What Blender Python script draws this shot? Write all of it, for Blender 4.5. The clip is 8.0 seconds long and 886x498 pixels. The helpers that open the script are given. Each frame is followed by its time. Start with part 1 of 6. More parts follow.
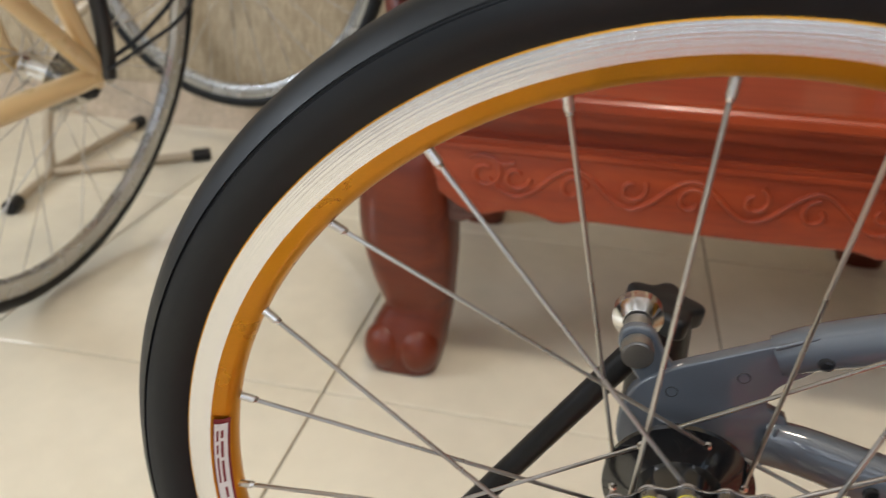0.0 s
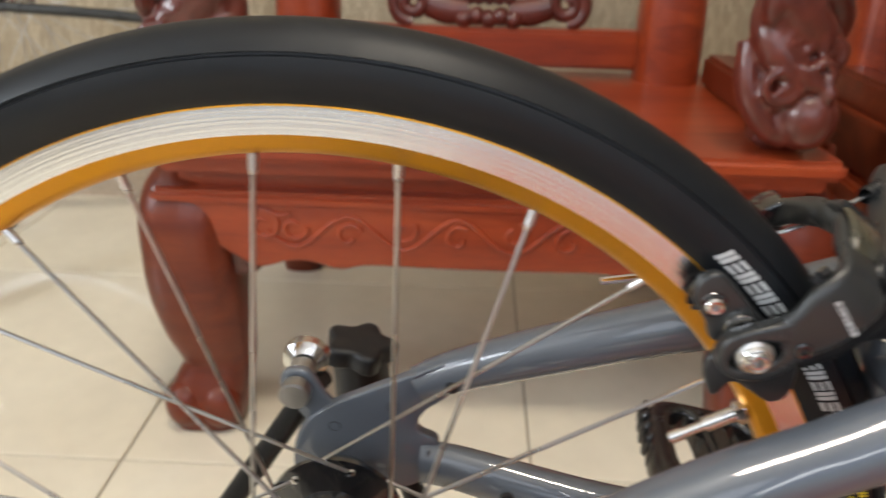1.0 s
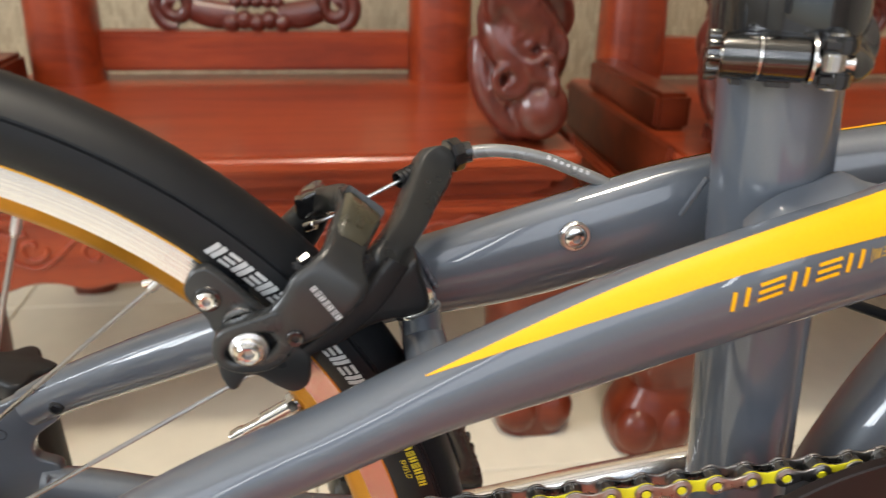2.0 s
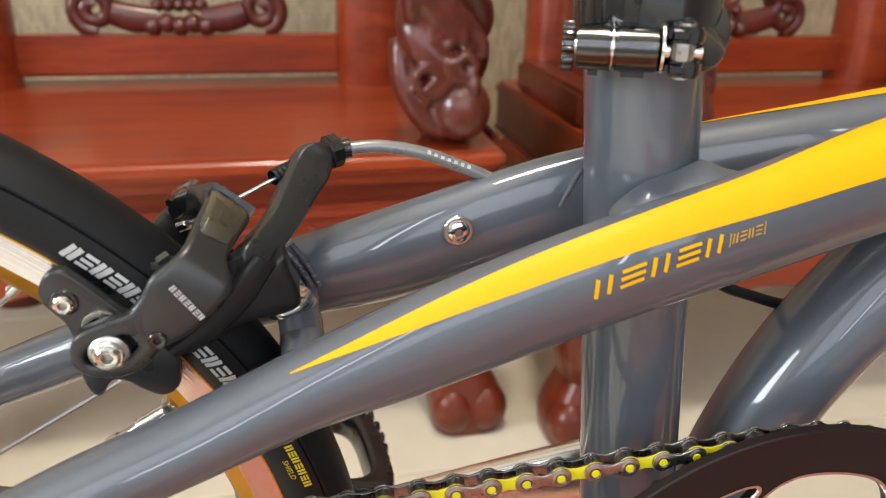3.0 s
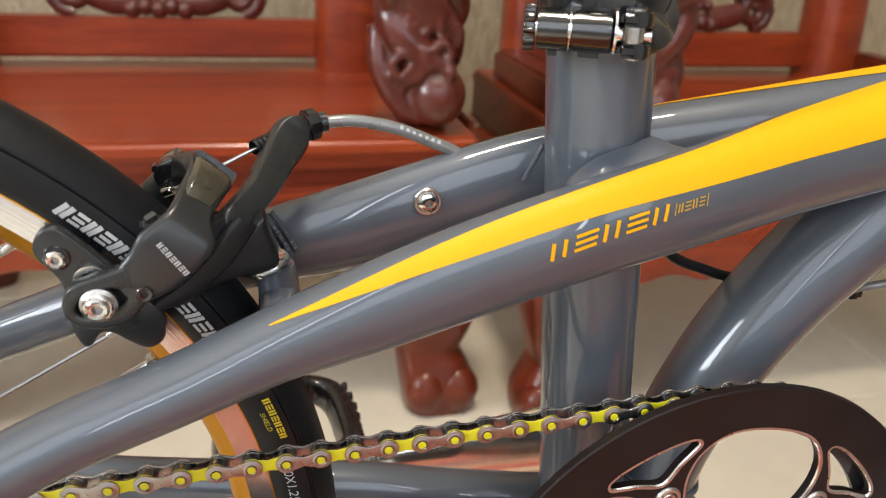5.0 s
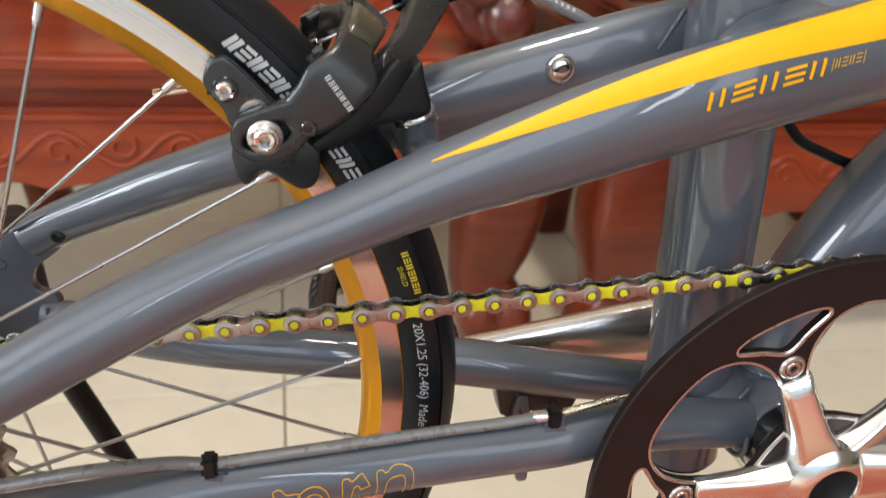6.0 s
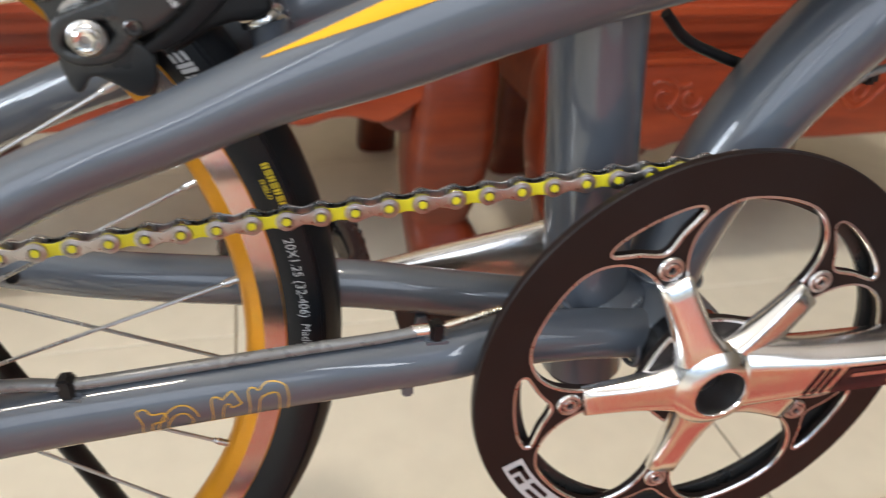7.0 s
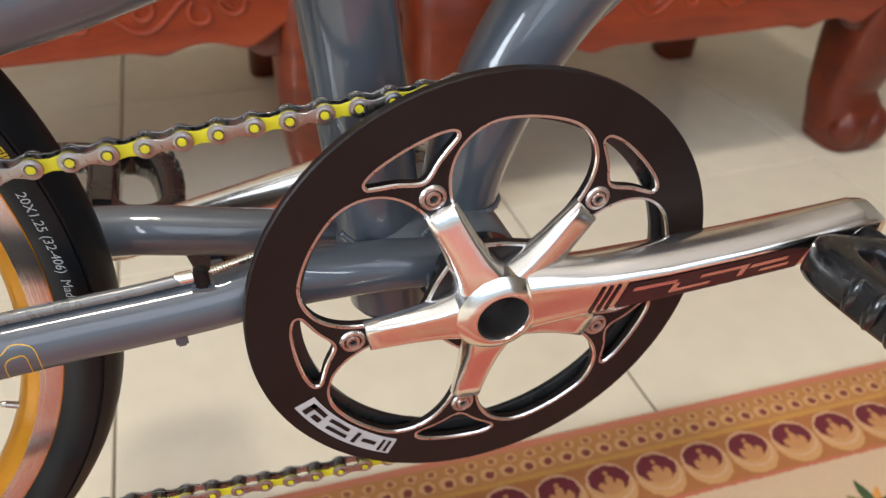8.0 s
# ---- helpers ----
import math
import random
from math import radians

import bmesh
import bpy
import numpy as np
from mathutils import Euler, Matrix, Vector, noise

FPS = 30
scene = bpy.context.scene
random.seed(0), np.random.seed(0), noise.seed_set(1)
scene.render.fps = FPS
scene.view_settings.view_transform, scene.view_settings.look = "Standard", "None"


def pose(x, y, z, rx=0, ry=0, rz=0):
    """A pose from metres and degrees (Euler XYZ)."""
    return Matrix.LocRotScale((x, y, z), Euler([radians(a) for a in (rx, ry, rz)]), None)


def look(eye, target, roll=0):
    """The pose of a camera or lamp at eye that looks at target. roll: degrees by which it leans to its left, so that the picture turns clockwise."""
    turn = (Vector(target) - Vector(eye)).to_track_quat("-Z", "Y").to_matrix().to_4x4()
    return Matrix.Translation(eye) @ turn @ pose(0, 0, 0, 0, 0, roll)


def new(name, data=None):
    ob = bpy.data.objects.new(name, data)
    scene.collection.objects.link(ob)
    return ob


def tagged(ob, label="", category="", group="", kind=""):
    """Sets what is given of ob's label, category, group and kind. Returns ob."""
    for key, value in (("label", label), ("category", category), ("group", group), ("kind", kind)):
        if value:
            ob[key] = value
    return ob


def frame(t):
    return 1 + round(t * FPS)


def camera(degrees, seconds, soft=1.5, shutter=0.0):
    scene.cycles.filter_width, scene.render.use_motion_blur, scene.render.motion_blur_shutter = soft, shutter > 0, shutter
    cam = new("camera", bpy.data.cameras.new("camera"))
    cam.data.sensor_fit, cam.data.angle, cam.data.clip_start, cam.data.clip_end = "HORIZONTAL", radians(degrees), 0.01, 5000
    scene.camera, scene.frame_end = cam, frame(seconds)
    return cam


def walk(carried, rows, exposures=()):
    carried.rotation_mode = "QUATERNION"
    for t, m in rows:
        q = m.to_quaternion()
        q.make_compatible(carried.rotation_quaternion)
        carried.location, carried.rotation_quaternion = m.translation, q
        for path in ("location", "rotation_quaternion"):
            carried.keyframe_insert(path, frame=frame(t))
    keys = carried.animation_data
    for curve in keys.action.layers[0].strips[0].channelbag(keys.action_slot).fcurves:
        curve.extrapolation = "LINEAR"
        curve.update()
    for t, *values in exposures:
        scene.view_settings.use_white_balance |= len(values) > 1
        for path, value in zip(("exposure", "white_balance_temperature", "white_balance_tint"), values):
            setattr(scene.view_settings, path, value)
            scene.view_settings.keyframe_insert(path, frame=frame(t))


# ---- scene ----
cam = camera(60.2, 8.0, soft=1.0, shutter=0.3)
cam.data.dof.use_dof, cam.data.dof.focus_distance, cam.data.dof.aperture_fstop = True, 0.31, 12.0
PATH = [
    (0, (-0.031, -0.23, 0.601), (-0.401, 1.509, -0.315), 1.5),
    (0.5, (0.007, -0.236, 0.618), (-0.238, 1.558, -0.231), 1.1),
    (1, (0.075, -0.242, 0.622), (0.02, 1.585, -0.191), 1.4),
    (1.5, (0.146, -0.247, 0.618), (0.281, 1.585, -0.174), 1.4),
    (2, (0.197, -0.245, 0.62), (0.479, 1.569, -0.174), 1.4),
    (2.2, (0.209, -0.246, 0.62), (0.512, 1.566, -0.173), 1.4),
    (3.5, (0.225, -0.253, 0.616), (0.677, 1.533, -0.162), 1.4),
    (4, (0.221, -0.256, 0.618), (0.68, 1.527, -0.164), 1.4),
    (4.2, (0.224, -0.256, 0.619), (0.675, 1.523, -0.177), 1.6),
    (5.3, (0.219, -0.276, 0.613), (0.682, 1.495, -0.192), 3.4),
    (5.5, (0.202, -0.274, 0.607), (0.653, 1.491, -0.218), 3.7),
    (6, (0.175, -0.283, 0.579), (0.576, 1.46, -0.316), 3.9),
    (6.5, (0.174, -0.288, 0.567), (0.572, 1.432, -0.374), 3.5),
    (7, (0.223, -0.294, 0.561), (0.647, 1.387, -0.435), 2.4),
    (7.5, (0.279, -0.304, 0.562), (0.783, 1.319, -0.493), 1.6),
    (8, (0.301, -0.3, 0.562), (0.824, 1.233, -0.611), 1.0),
]
walk(cam, [(t, look(eye, target, roll)) for t, eye, target, roll in PATH], exposures=((0, -0.18, 6550, 10), (0.5, -0.09, 6550, 10), (1.0, 0.07, 6600, 10), (1.5, 0.22, 6650, 10), (2.0, 0.30, 6700, 10), (4.2, 0.23, 6750, 10), (5.5, 0.16, 6600, 10), (8, 0.08, 6350, 10)))

# ---- world, sun, openings, exposure ----
world = bpy.data.worlds.new("sky_world")
scene.world = world
world.use_nodes = True
wn, wl = world.node_tree.nodes, world.node_tree.links
sky = wn.new("ShaderNodeTexSky")
sky.sky_type, sky.sun_disc = "NISHITA", False
sky.sun_elevation, sky.sun_rotation = radians(66), radians(180)
wl.new(sky.outputs[0], wn["Background"].inputs[0])
wn["Background"].inputs[1].default_value = 0.12

sun = new("sun", bpy.data.lights.new("sun", "SUN"))
sun.data.energy, sun.data.angle, sun.data.color = 2.2, radians(0.5), (1.0, 0.95, 0.88)
sun.rotation_euler = (radians(24), 0, 0)


def opening_lamp(name, loc, rot, sx, sy, watts, colour):
    """Sky light that comes in through a door or window opening."""
    la = bpy.data.lights.new(name, "AREA")
    la.shape, la.size, la.size_y, la.energy, la.color = "RECTANGLE", sx, sy, watts, colour
    ob = new(name, la)
    ob.location, ob.rotation_euler = loc, [radians(a) for a in rot]
    return ob


for lx, lw, watts in ((-0.62, 0.80, 17), (-0.10, 0.05, 6), (0.42, 0.70, 15), (0.92, 0.05, 6), (1.30, 0.36, 8)):
    opening_lamp("doorway_light", (lx, -1.86, 1.66), (90, 0, 0), lw, 1.53, watts * 0.42, (0.93, 0.965, 1.0))
opening_lamp("window_light", (-2.86, -0.90, 1.75), (90, 0, -90), 1.10, 1.20, 74, (0.84, 0.92, 1.0))
opening_lamp("window_light", (-2.86, -1.62, 1.75), (90, 0, -90), 0.14, 1.20, 16, (0.84, 0.92, 1.0))
# warm lamp on the ceiling
glow = new("ceiling_lamp_light", bpy.data.lights.new("ceiling_lamp_light", "AREA"))
glow.data.shape, glow.data.size, glow.data.energy, glow.data.color = "DISK", 0.36, 30, (1.0, 0.91, 0.77)
glow.location = (0.25, -0.30, 2.715)

# ---- materials ----


def material(name, colour, rough=0.5, metal=0.0, coat=0.0, scale=40.0, var=0.12, fine=400.0, bump=0.02, stretch=(1, 1, 1), rvar=0.08, spec=0.5, aniso=0.0, clear=0.04):
    """A principled surface with variation at two scales, fine relief and uneven gloss."""
    m = bpy.data.materials.new(name)
    m.use_nodes = True
    n, l = m.node_tree.nodes, m.node_tree.links
    b = n["Principled BSDF"]
    co = n.new("ShaderNodeTexCoord")
    mp = n.new("ShaderNodeMapping")
    mp.inputs["Scale"].default_value = stretch
    l.new(co.outputs["Object"], mp.inputs[0])
    big, small = n.new("ShaderNodeTexNoise"), n.new("ShaderNodeTexNoise")
    big.inputs["Scale"].default_value, small.inputs["Scale"].default_value = scale, fine
    big.inputs["Detail"].default_value = small.inputs["Detail"].default_value = 4
    l.new(mp.outputs[0], big.inputs[0])
    l.new(mp.outputs[0], small.inputs[0])
    add = n.new("ShaderNodeMath")
    add.operation = "ADD"
    l.new(big.outputs[0], add.inputs[0])
    l.new(small.outputs[0], add.inputs[1])
    ramp = n.new("ShaderNodeMapRange")
    ramp.inputs[1].default_value, ramp.inputs[2].default_value = 0.6, 1.4
    ramp.inputs[3].default_value, ramp.inputs[4].default_value = 1 - var, 1 + var
    l.new(add.outputs[0], ramp.inputs[0])
    mix = n.new("ShaderNodeMix")
    mix.data_type, mix.blend_type = "RGBA", "MULTIPLY"
    mix.inputs[0].default_value = 1
    mix.inputs[6].default_value = (*colour, 1)
    l.new(ramp.outputs[0], mix.inputs[7])
    l.new(mix.outputs[2], b.inputs["Base Color"])
    rr = n.new("ShaderNodeMapRange")
    rr.inputs[1].default_value, rr.inputs[2].default_value = 0.3, 0.7
    rr.inputs[3].default_value, rr.inputs[4].default_value = max(rough - rvar, 0.01), rough + rvar
    l.new(big.outputs[0], rr.inputs[0])
    l.new(rr.outputs[0], b.inputs["Roughness"])
    b.inputs["Metallic"].default_value = metal
    b.inputs["Coat Weight"].default_value = coat
    b.inputs["Coat Roughness"].default_value = clear
    b.inputs["Specular IOR Level"].default_value = spec
    b.inputs["Anisotropic"].default_value = aniso
    if bump:
        bp = n.new("ShaderNodeBump")
        bp.inputs["Strength"].default_value, bp.inputs["Distance"].default_value = bump, 0.001
        l.new(small.outputs[0], bp.inputs["Height"])
        l.new(bp.outputs[0], b.inputs["Normal"])
    return m


PAINT = material("slate_grey_gloss_paint", (0.084, 0.097, 0.118), 0.45, 0.12, 1.0, 25, 0.06, 1500, 0.0, rvar=0.05, clear=0.012)
YELLOW = material("yellow_gloss_decal", (0.82, 0.39, 0.001), 0.5, 0.0, 0.0, 30, 0.04, 900, 0.0, spec=0.3)
GOLDLINE = material("gold_thin_lettering", (0.62, 0.36, 0.03), 0.35, 0.0, 0.6, 30, 0.05, 900, 0.0)
RUBBER = material("black_tyre_rubber", (0.0058, 0.0070, 0.0090), 0.44, 0, 0, 30, 0.25, 2500, 0.08, spec=0.30)
TYREPRINT = material("white_tyre_print", (0.50, 0.51, 0.51), 0.6, 0, 0, 60, 0.12, 2500, 0.03)
TYREGOLD = material("yellow_tyre_print", (0.62, 0.48, 0.02), 0.6, 0, 0, 60, 0.12, 2500, 0.03)


def machined():
    """Bare aluminium turned on a lathe: fine rings about the rear axle."""
    m = material("machined_aluminium", (0.74, 0.735, 0.74), 0.22, 1.0, 0, 25, 0.05, 300, 0.0, rvar=0.05)
    n, l = m.node_tree.nodes, m.node_tree.links
    b = n["Principled BSDF"]
    co, off, ln = n.new("ShaderNodeTexCoord"), n.new("ShaderNodeVectorMath"), n.new("ShaderNodeVectorMath")
    off.operation, ln.operation = "MULTIPLY_ADD", "LENGTH"
    off.inputs[1].default_value, off.inputs[2].default_value = (1, 0, 1), (-0.0190, 0, -0.3600)
    l.new(co.outputs["Object"], off.inputs[0])
    l.new(off.outputs[0], ln.inputs[0])
    rings = n.new("ShaderNodeTexNoise")
    rings.noise_dimensions = "1D"
    rings.inputs["Scale"].default_value, rings.inputs["Detail"].default_value = 1400, 3
    l.new(ln.outputs["Value"], rings.inputs["W"])
    bp = n.new("ShaderNodeBump")
    bp.inputs["Strength"].default_value, bp.inputs["Distance"].default_value = 0.2, 0.0005
    l.new(rings.outputs[0], bp.inputs["Height"])
    l.new(bp.outputs[0], b.inputs["Normal"])
    return m


BRAKETRACK = machined()
GOLD = material("gold_anodised_aluminium", (0.66, 0.295, 0.014), 0.34, 0.85, 0.2, 40, 0.08, 1200, 0.02)
STEEL = material("stainless_spoke_steel", (0.50, 0.485, 0.47), 0.3, 1.0, 0, 3, 0.08, 9, 0.0)
SPRING = material("pale_gold_spring_wire", (0.70, 0.64, 0.52), 0.28, 1.0, 0, 200, 0.1, 1500, 0.0)
# the olive tint is a beige reflection mixed into the black base
BADGE = material("black_gloss_with_olive_reflection", (0.040, 0.036, 0.022), 0.30, 0.0, 1.0, 60, 0.15, 900, 0.0, clear=0.02)
CHROME = material("polished_bolt_steel", (0.70, 0.69, 0.67), 0.16, 1.0, 0, 200, 0.08, 1500, 0.0)
POLISH = material("polished_silver_alloy", (0.88, 0.86, 0.84), 0.19, 1.0, 0, 30, 0.04, 700, 0.01, rvar=0.04)
SATIN = material("satin_grey_alloy", (0.40, 0.39, 0.38), 0.35, 1.0, 0, 60, 0.1, 1200, 0.03)
BLACKSATIN = material("dark_grey_satin_brake_paint", (0.021, 0.0218, 0.0220), 0.33, 0.0, 0.12, 60, 0.12, 1800, 0.02, spec=0.5)
BLACKGLOSS = material("black_gloss_alloy", (0.010, 0.010, 0.011), 0.16, 0.0, 0.8, 60, 0.2, 900, 0.01)
BOLTGREY = material("brushed_bolt_steel", (0.62, 0.61, 0.60), 0.32, 1.0, 0, 200, 0.1, 1500, 0.02)
CLAMPBLACK = material("black_polished_clamp_alloy", (0.095, 0.093, 0.090), 0.15, 1.0, 0, 60, 0.1, 900, 0.01, rvar=0.03)
PEDALBLACK = material("black_glossy_pedal_resin", (0.010, 0.010, 0.011), 0.22, 0, 0.3, 80, 0.2, 1500, 0.03)
BLACKPLASTIC = material("black_plastic", (0.008, 0.008, 0.009), 0.42, 0, 0, 80, 0.2, 1500, 0.05, spec=0.3)
STANDBLACK = material("black_powder_coat", (0.006, 0.006, 0.007), 0.38, 0, 0, 60, 0.2, 1500, 0.03, spec=0.25)
RINGBLACK = material("brown_black_anodised_alloy", (0.013, 0.0085, 0.008), 0.42, 0.0, 0, 50, 0.12, 1800, 0.04, spec=0.25)
CHAINOUT = material("nickel_chain_plate", (0.40, 0.375, 0.365), 0.33, 1.0, 0, 300, 0.15, 2500, 0.04)
CHAINDARK = material("dark_oiled_steel", (0.22, 0.21, 0.20), 0.3, 1.0, 0, 200, 0.2, 2500, 0.04)
CHAINYELLOW = material("yellow_chain_paint", (0.60, 0.54, 0.012), 0.5, 0, 0.1, 200, 0.08, 2500, 0.02)
CABLE = material("grey_cable_housing", (0.20, 0.20, 0.195), 0.3, 0.2, 0.5, 150, 0.1, 1800, 0.02)
# near-black colour that paints the shade inside holes, slits and recesses
SHADOWHOLE = material("dark_hole_shade", (0.008, 0.008, 0.009), 0.7, 0, 0, 50, 0.1, 500, 0.0)
CREAM = material("cream_gloss_paint", (0.72, 0.52, 0.27), 0.3, 0, 0.8, 20, 0.06, 900, 0.01)
CHAMPAGNE = material("champagne_powder_coat", (0.46, 0.38, 0.28), 0.4, 0.3, 0.2, 40, 0.1, 900, 0.02)
STICKER = material("white_maroon_sticker", (0.75, 0.72, 0.70), 0.45, 0, 0, 60, 0.05, 900, 0.0)
MAROON = material("maroon_print", (0.20, 0.015, 0.02), 0.45, 0, 0, 60, 0.05, 900, 0.0)
SILVERRIM = material("silver_road_rim", (0.50, 0.505, 0.515), 0.26, 1.0, 0, 30, 0.06, 600, 0.01)
LIGHTPRINT = material("pale_grey_print", (0.50, 0.50, 0.50), 0.5, 0, 0, 60, 0.05, 900, 0.0)


def rosewood(name, tone, rough):
    """Red-brown lacquered hardwood with streaky grain along the local x axis."""
    m = bpy.data.materials.new(name)
    m.use_nodes = True
    n, l = m.node_tree.nodes, m.node_tree.links
    b = n["Principled BSDF"]
    co, mp = n.new("ShaderNodeTexCoord"), n.new("ShaderNodeMapping")
    mp.inputs["Scale"].default_value = (1.2, 9, 9)
    l.new(co.outputs["Object"], mp.inputs[0])
    big, fine = n.new("ShaderNodeTexNoise"), n.new("ShaderNodeTexNoise")
    big.inputs["Scale"].default_value, fine.inputs["Scale"].default_value = 3.2, 28
    big.inputs["Detail"].default_value, fine.inputs["Detail"].default_value = 6, 8
    big.inputs["Distortion"].default_value = 0.8
    l.new(mp.outputs[0], big.inputs[0])
    l.new(mp.outputs[0], fine.inputs[0])
    ramp = n.new("ShaderNodeValToRGB")
    e = ramp.color_ramp.elements
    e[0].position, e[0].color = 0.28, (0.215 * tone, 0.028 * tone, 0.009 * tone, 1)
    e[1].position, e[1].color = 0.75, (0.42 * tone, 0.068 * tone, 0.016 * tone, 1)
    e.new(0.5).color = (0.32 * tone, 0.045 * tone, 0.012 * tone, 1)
    l.new(big.outputs[0], ramp.inputs[0])
    mix = n.new("ShaderNodeMix")
    mix.data_type, mix.blend_type = "RGBA", "MULTIPLY"
    mix.inputs[0].default_value = 0.38
    l.new(ramp.outputs[0], mix.inputs[6])
    l.new(fine.outputs[0], mix.inputs[7])
    l.new(mix.outputs[2], b.inputs["Base Color"])
    b.inputs["Roughness"].default_value = rough
    b.inputs["Coat Weight"].default_value, b.inputs["Coat Roughness"].default_value = 0.25, 0.14
    b.inputs["Specular IOR Level"].default_value = 0.35
    bp = n.new("ShaderNodeBump")
    bp.inputs["Strength"].default_value, bp.inputs["Distance"].default_value = 0.05, 0.001
    l.new(fine.outputs[0], bp.inputs["Height"])
    l.new(bp.outputs[0], b.inputs["Normal"])
    return m


ROSEWOOD = rosewood("red_lacquered_rosewood", 1.0, 0.38)
# darker wood of the legs; on the chair sides it paints in shade
LEG_AND_SHADE_WOOD = rosewood("dark_rosewood_and_side_shade", 0.50, 0.40)
CARVED = material("dark_carved_rosewood", (0.095, 0.018, 0.011), 0.32, 0, 0.3, 14, 0.45, 70, 0.2)
FLOORTILE = material("cream_polished_porcelain", (0.74, 0.672, 0.535), 0.10, 0, 0.0, 2.5, 0.06, 25, 0.0, rvar=0.04)
GROUT = material("brown_grout", (0.24, 0.19, 0.13), 0.8, 0, 0, 40, 0.2, 300, 0.1)


def wall_covering():
    """Beige woven wall covering: short upright reeds in rows, each a slightly different tan."""
    m = material("beige_woven_wall_covering", (0.47, 0.39, 0.28), 0.6, 0, 0, 3, 0.10, 260, 0.25, stretch=(3, 3, 0.7))
    n, l = m.node_tree.nodes, m.node_tree.links
    b = n["Principled BSDF"]
    old = b.inputs["Base Color"].links[0].from_socket
    co, sep, com = n.new("ShaderNodeTexCoord"), n.new("ShaderNodeSeparateXYZ"), n.new("ShaderNodeCombineXYZ")
    l.new(co.outputs["Object"], sep.inputs[0])
    l.new(sep.outputs[0], com.inputs[1])
    l.new(sep.outputs[2], com.inputs[0])
    br = n.new("ShaderNodeTexBrick")
    br.inputs["Color1"].default_value, br.inputs["Color2"].default_value, br.inputs["Mortar"].default_value = (1.12, 1.10, 1.06, 1), (0.80, 0.77, 0.72, 1), (0.62, 0.58, 0.52, 1)
    br.inputs["Scale"].default_value, br.inputs["Mortar Size"].default_value = 1.0, 0.0007
    br.inputs["Brick Width"].default_value, br.inputs["Row Height"].default_value = 0.026, 0.0075
    l.new(com.outputs[0], br.inputs[0])
    mx = n.new("ShaderNodeMix")
    mx.data_type, mx.blend_type = "RGBA", "MULTIPLY"
    mx.inputs[0].default_value = 1
    l.new(old, mx.inputs[6])
    l.new(br.outputs[0], mx.inputs[7])
    l.new(mx.outputs[2], b.inputs["Base Color"])
    return m


WALLTILE = wall_covering()
CEILING = material("white_ceiling_paint", (0.78, 0.77, 0.74), 0.8, 0, 0, 2, 0.04, 120, 0.03)
PLASTER = material("buff_wall_paint", (0.34, 0.32, 0.28), 0.7, 0, 0, 2, 0.06, 120, 0.05)
PAVING = material("pale_sunlit_concrete", (0.42, 0.39, 0.35), 0.8, 0, 0, 0.8, 0.12, 20, 0.1)
SKIRT = material("pale_stone_skirting", (0.52, 0.42, 0.32), 0.25, 0, 0, 14, 0.2, 80, 0.02)

# ---- building helpers ----
BASE = {}


def thing(name, loc, label, category, group=""):
    ob = new(name)
    ob.location = loc
    BASE[ob.name] = Vector(loc)
    return tagged(ob, label, category, group)


def finish(bm, mats, sharp=35):
    me = bpy.data.meshes.new("mesh")
    bmesh.ops.remove_doubles(bm, verts=bm.verts, dist=1e-6)
    bm.to_mesh(me)
    bm.free()
    for m in mats if isinstance(mats, (list, tuple)) else (mats,):
        me.materials.append(m)
    me.shade_smooth()
    me.set_sharp_from_angle(angle=radians(sharp))
    return me


def part(name, bm, mats, parent=None, label="", sharp=35):
    me = bm if isinstance(bm, bpy.types.Mesh) else finish(bm, mats, sharp)
    me.name = name
    ob = new(name, me)
    if parent:
        ob.parent = parent
        ob.location = -BASE.get(parent.name, Vector((0, 0, 0)))
    return tagged(ob, label)


def piece(name, me, parent, m, label=""):
    """One more object on a shared mesh, at the pose m."""
    ob = new(name, me)
    ob.parent = parent
    ob.matrix_basis = Matrix.Translation(-BASE.get(parent.name, Vector((0, 0, 0)))) @ m
    return tagged(ob, label)


def catmull(pts, n=8, closed=False):
    p = np.array(pts, float)
    k = len(p)
    out = []
    for i in range(k if closed else k - 1):
        a, b, c, d = (p[(i + j) % k] if closed else p[min(max(i + j, 0), k - 1)] for j in (-1, 0, 1, 2))
        for t in np.arange(n) / n:
            out.append(0.5 * (2 * b + (c - a) * t + (2 * a - 5 * b + 4 * c - d) * t * t + (3 * b - a - 3 * c + d) * t ** 3))
    if not closed:
        out.append(p[-1])
    return np.array(out)


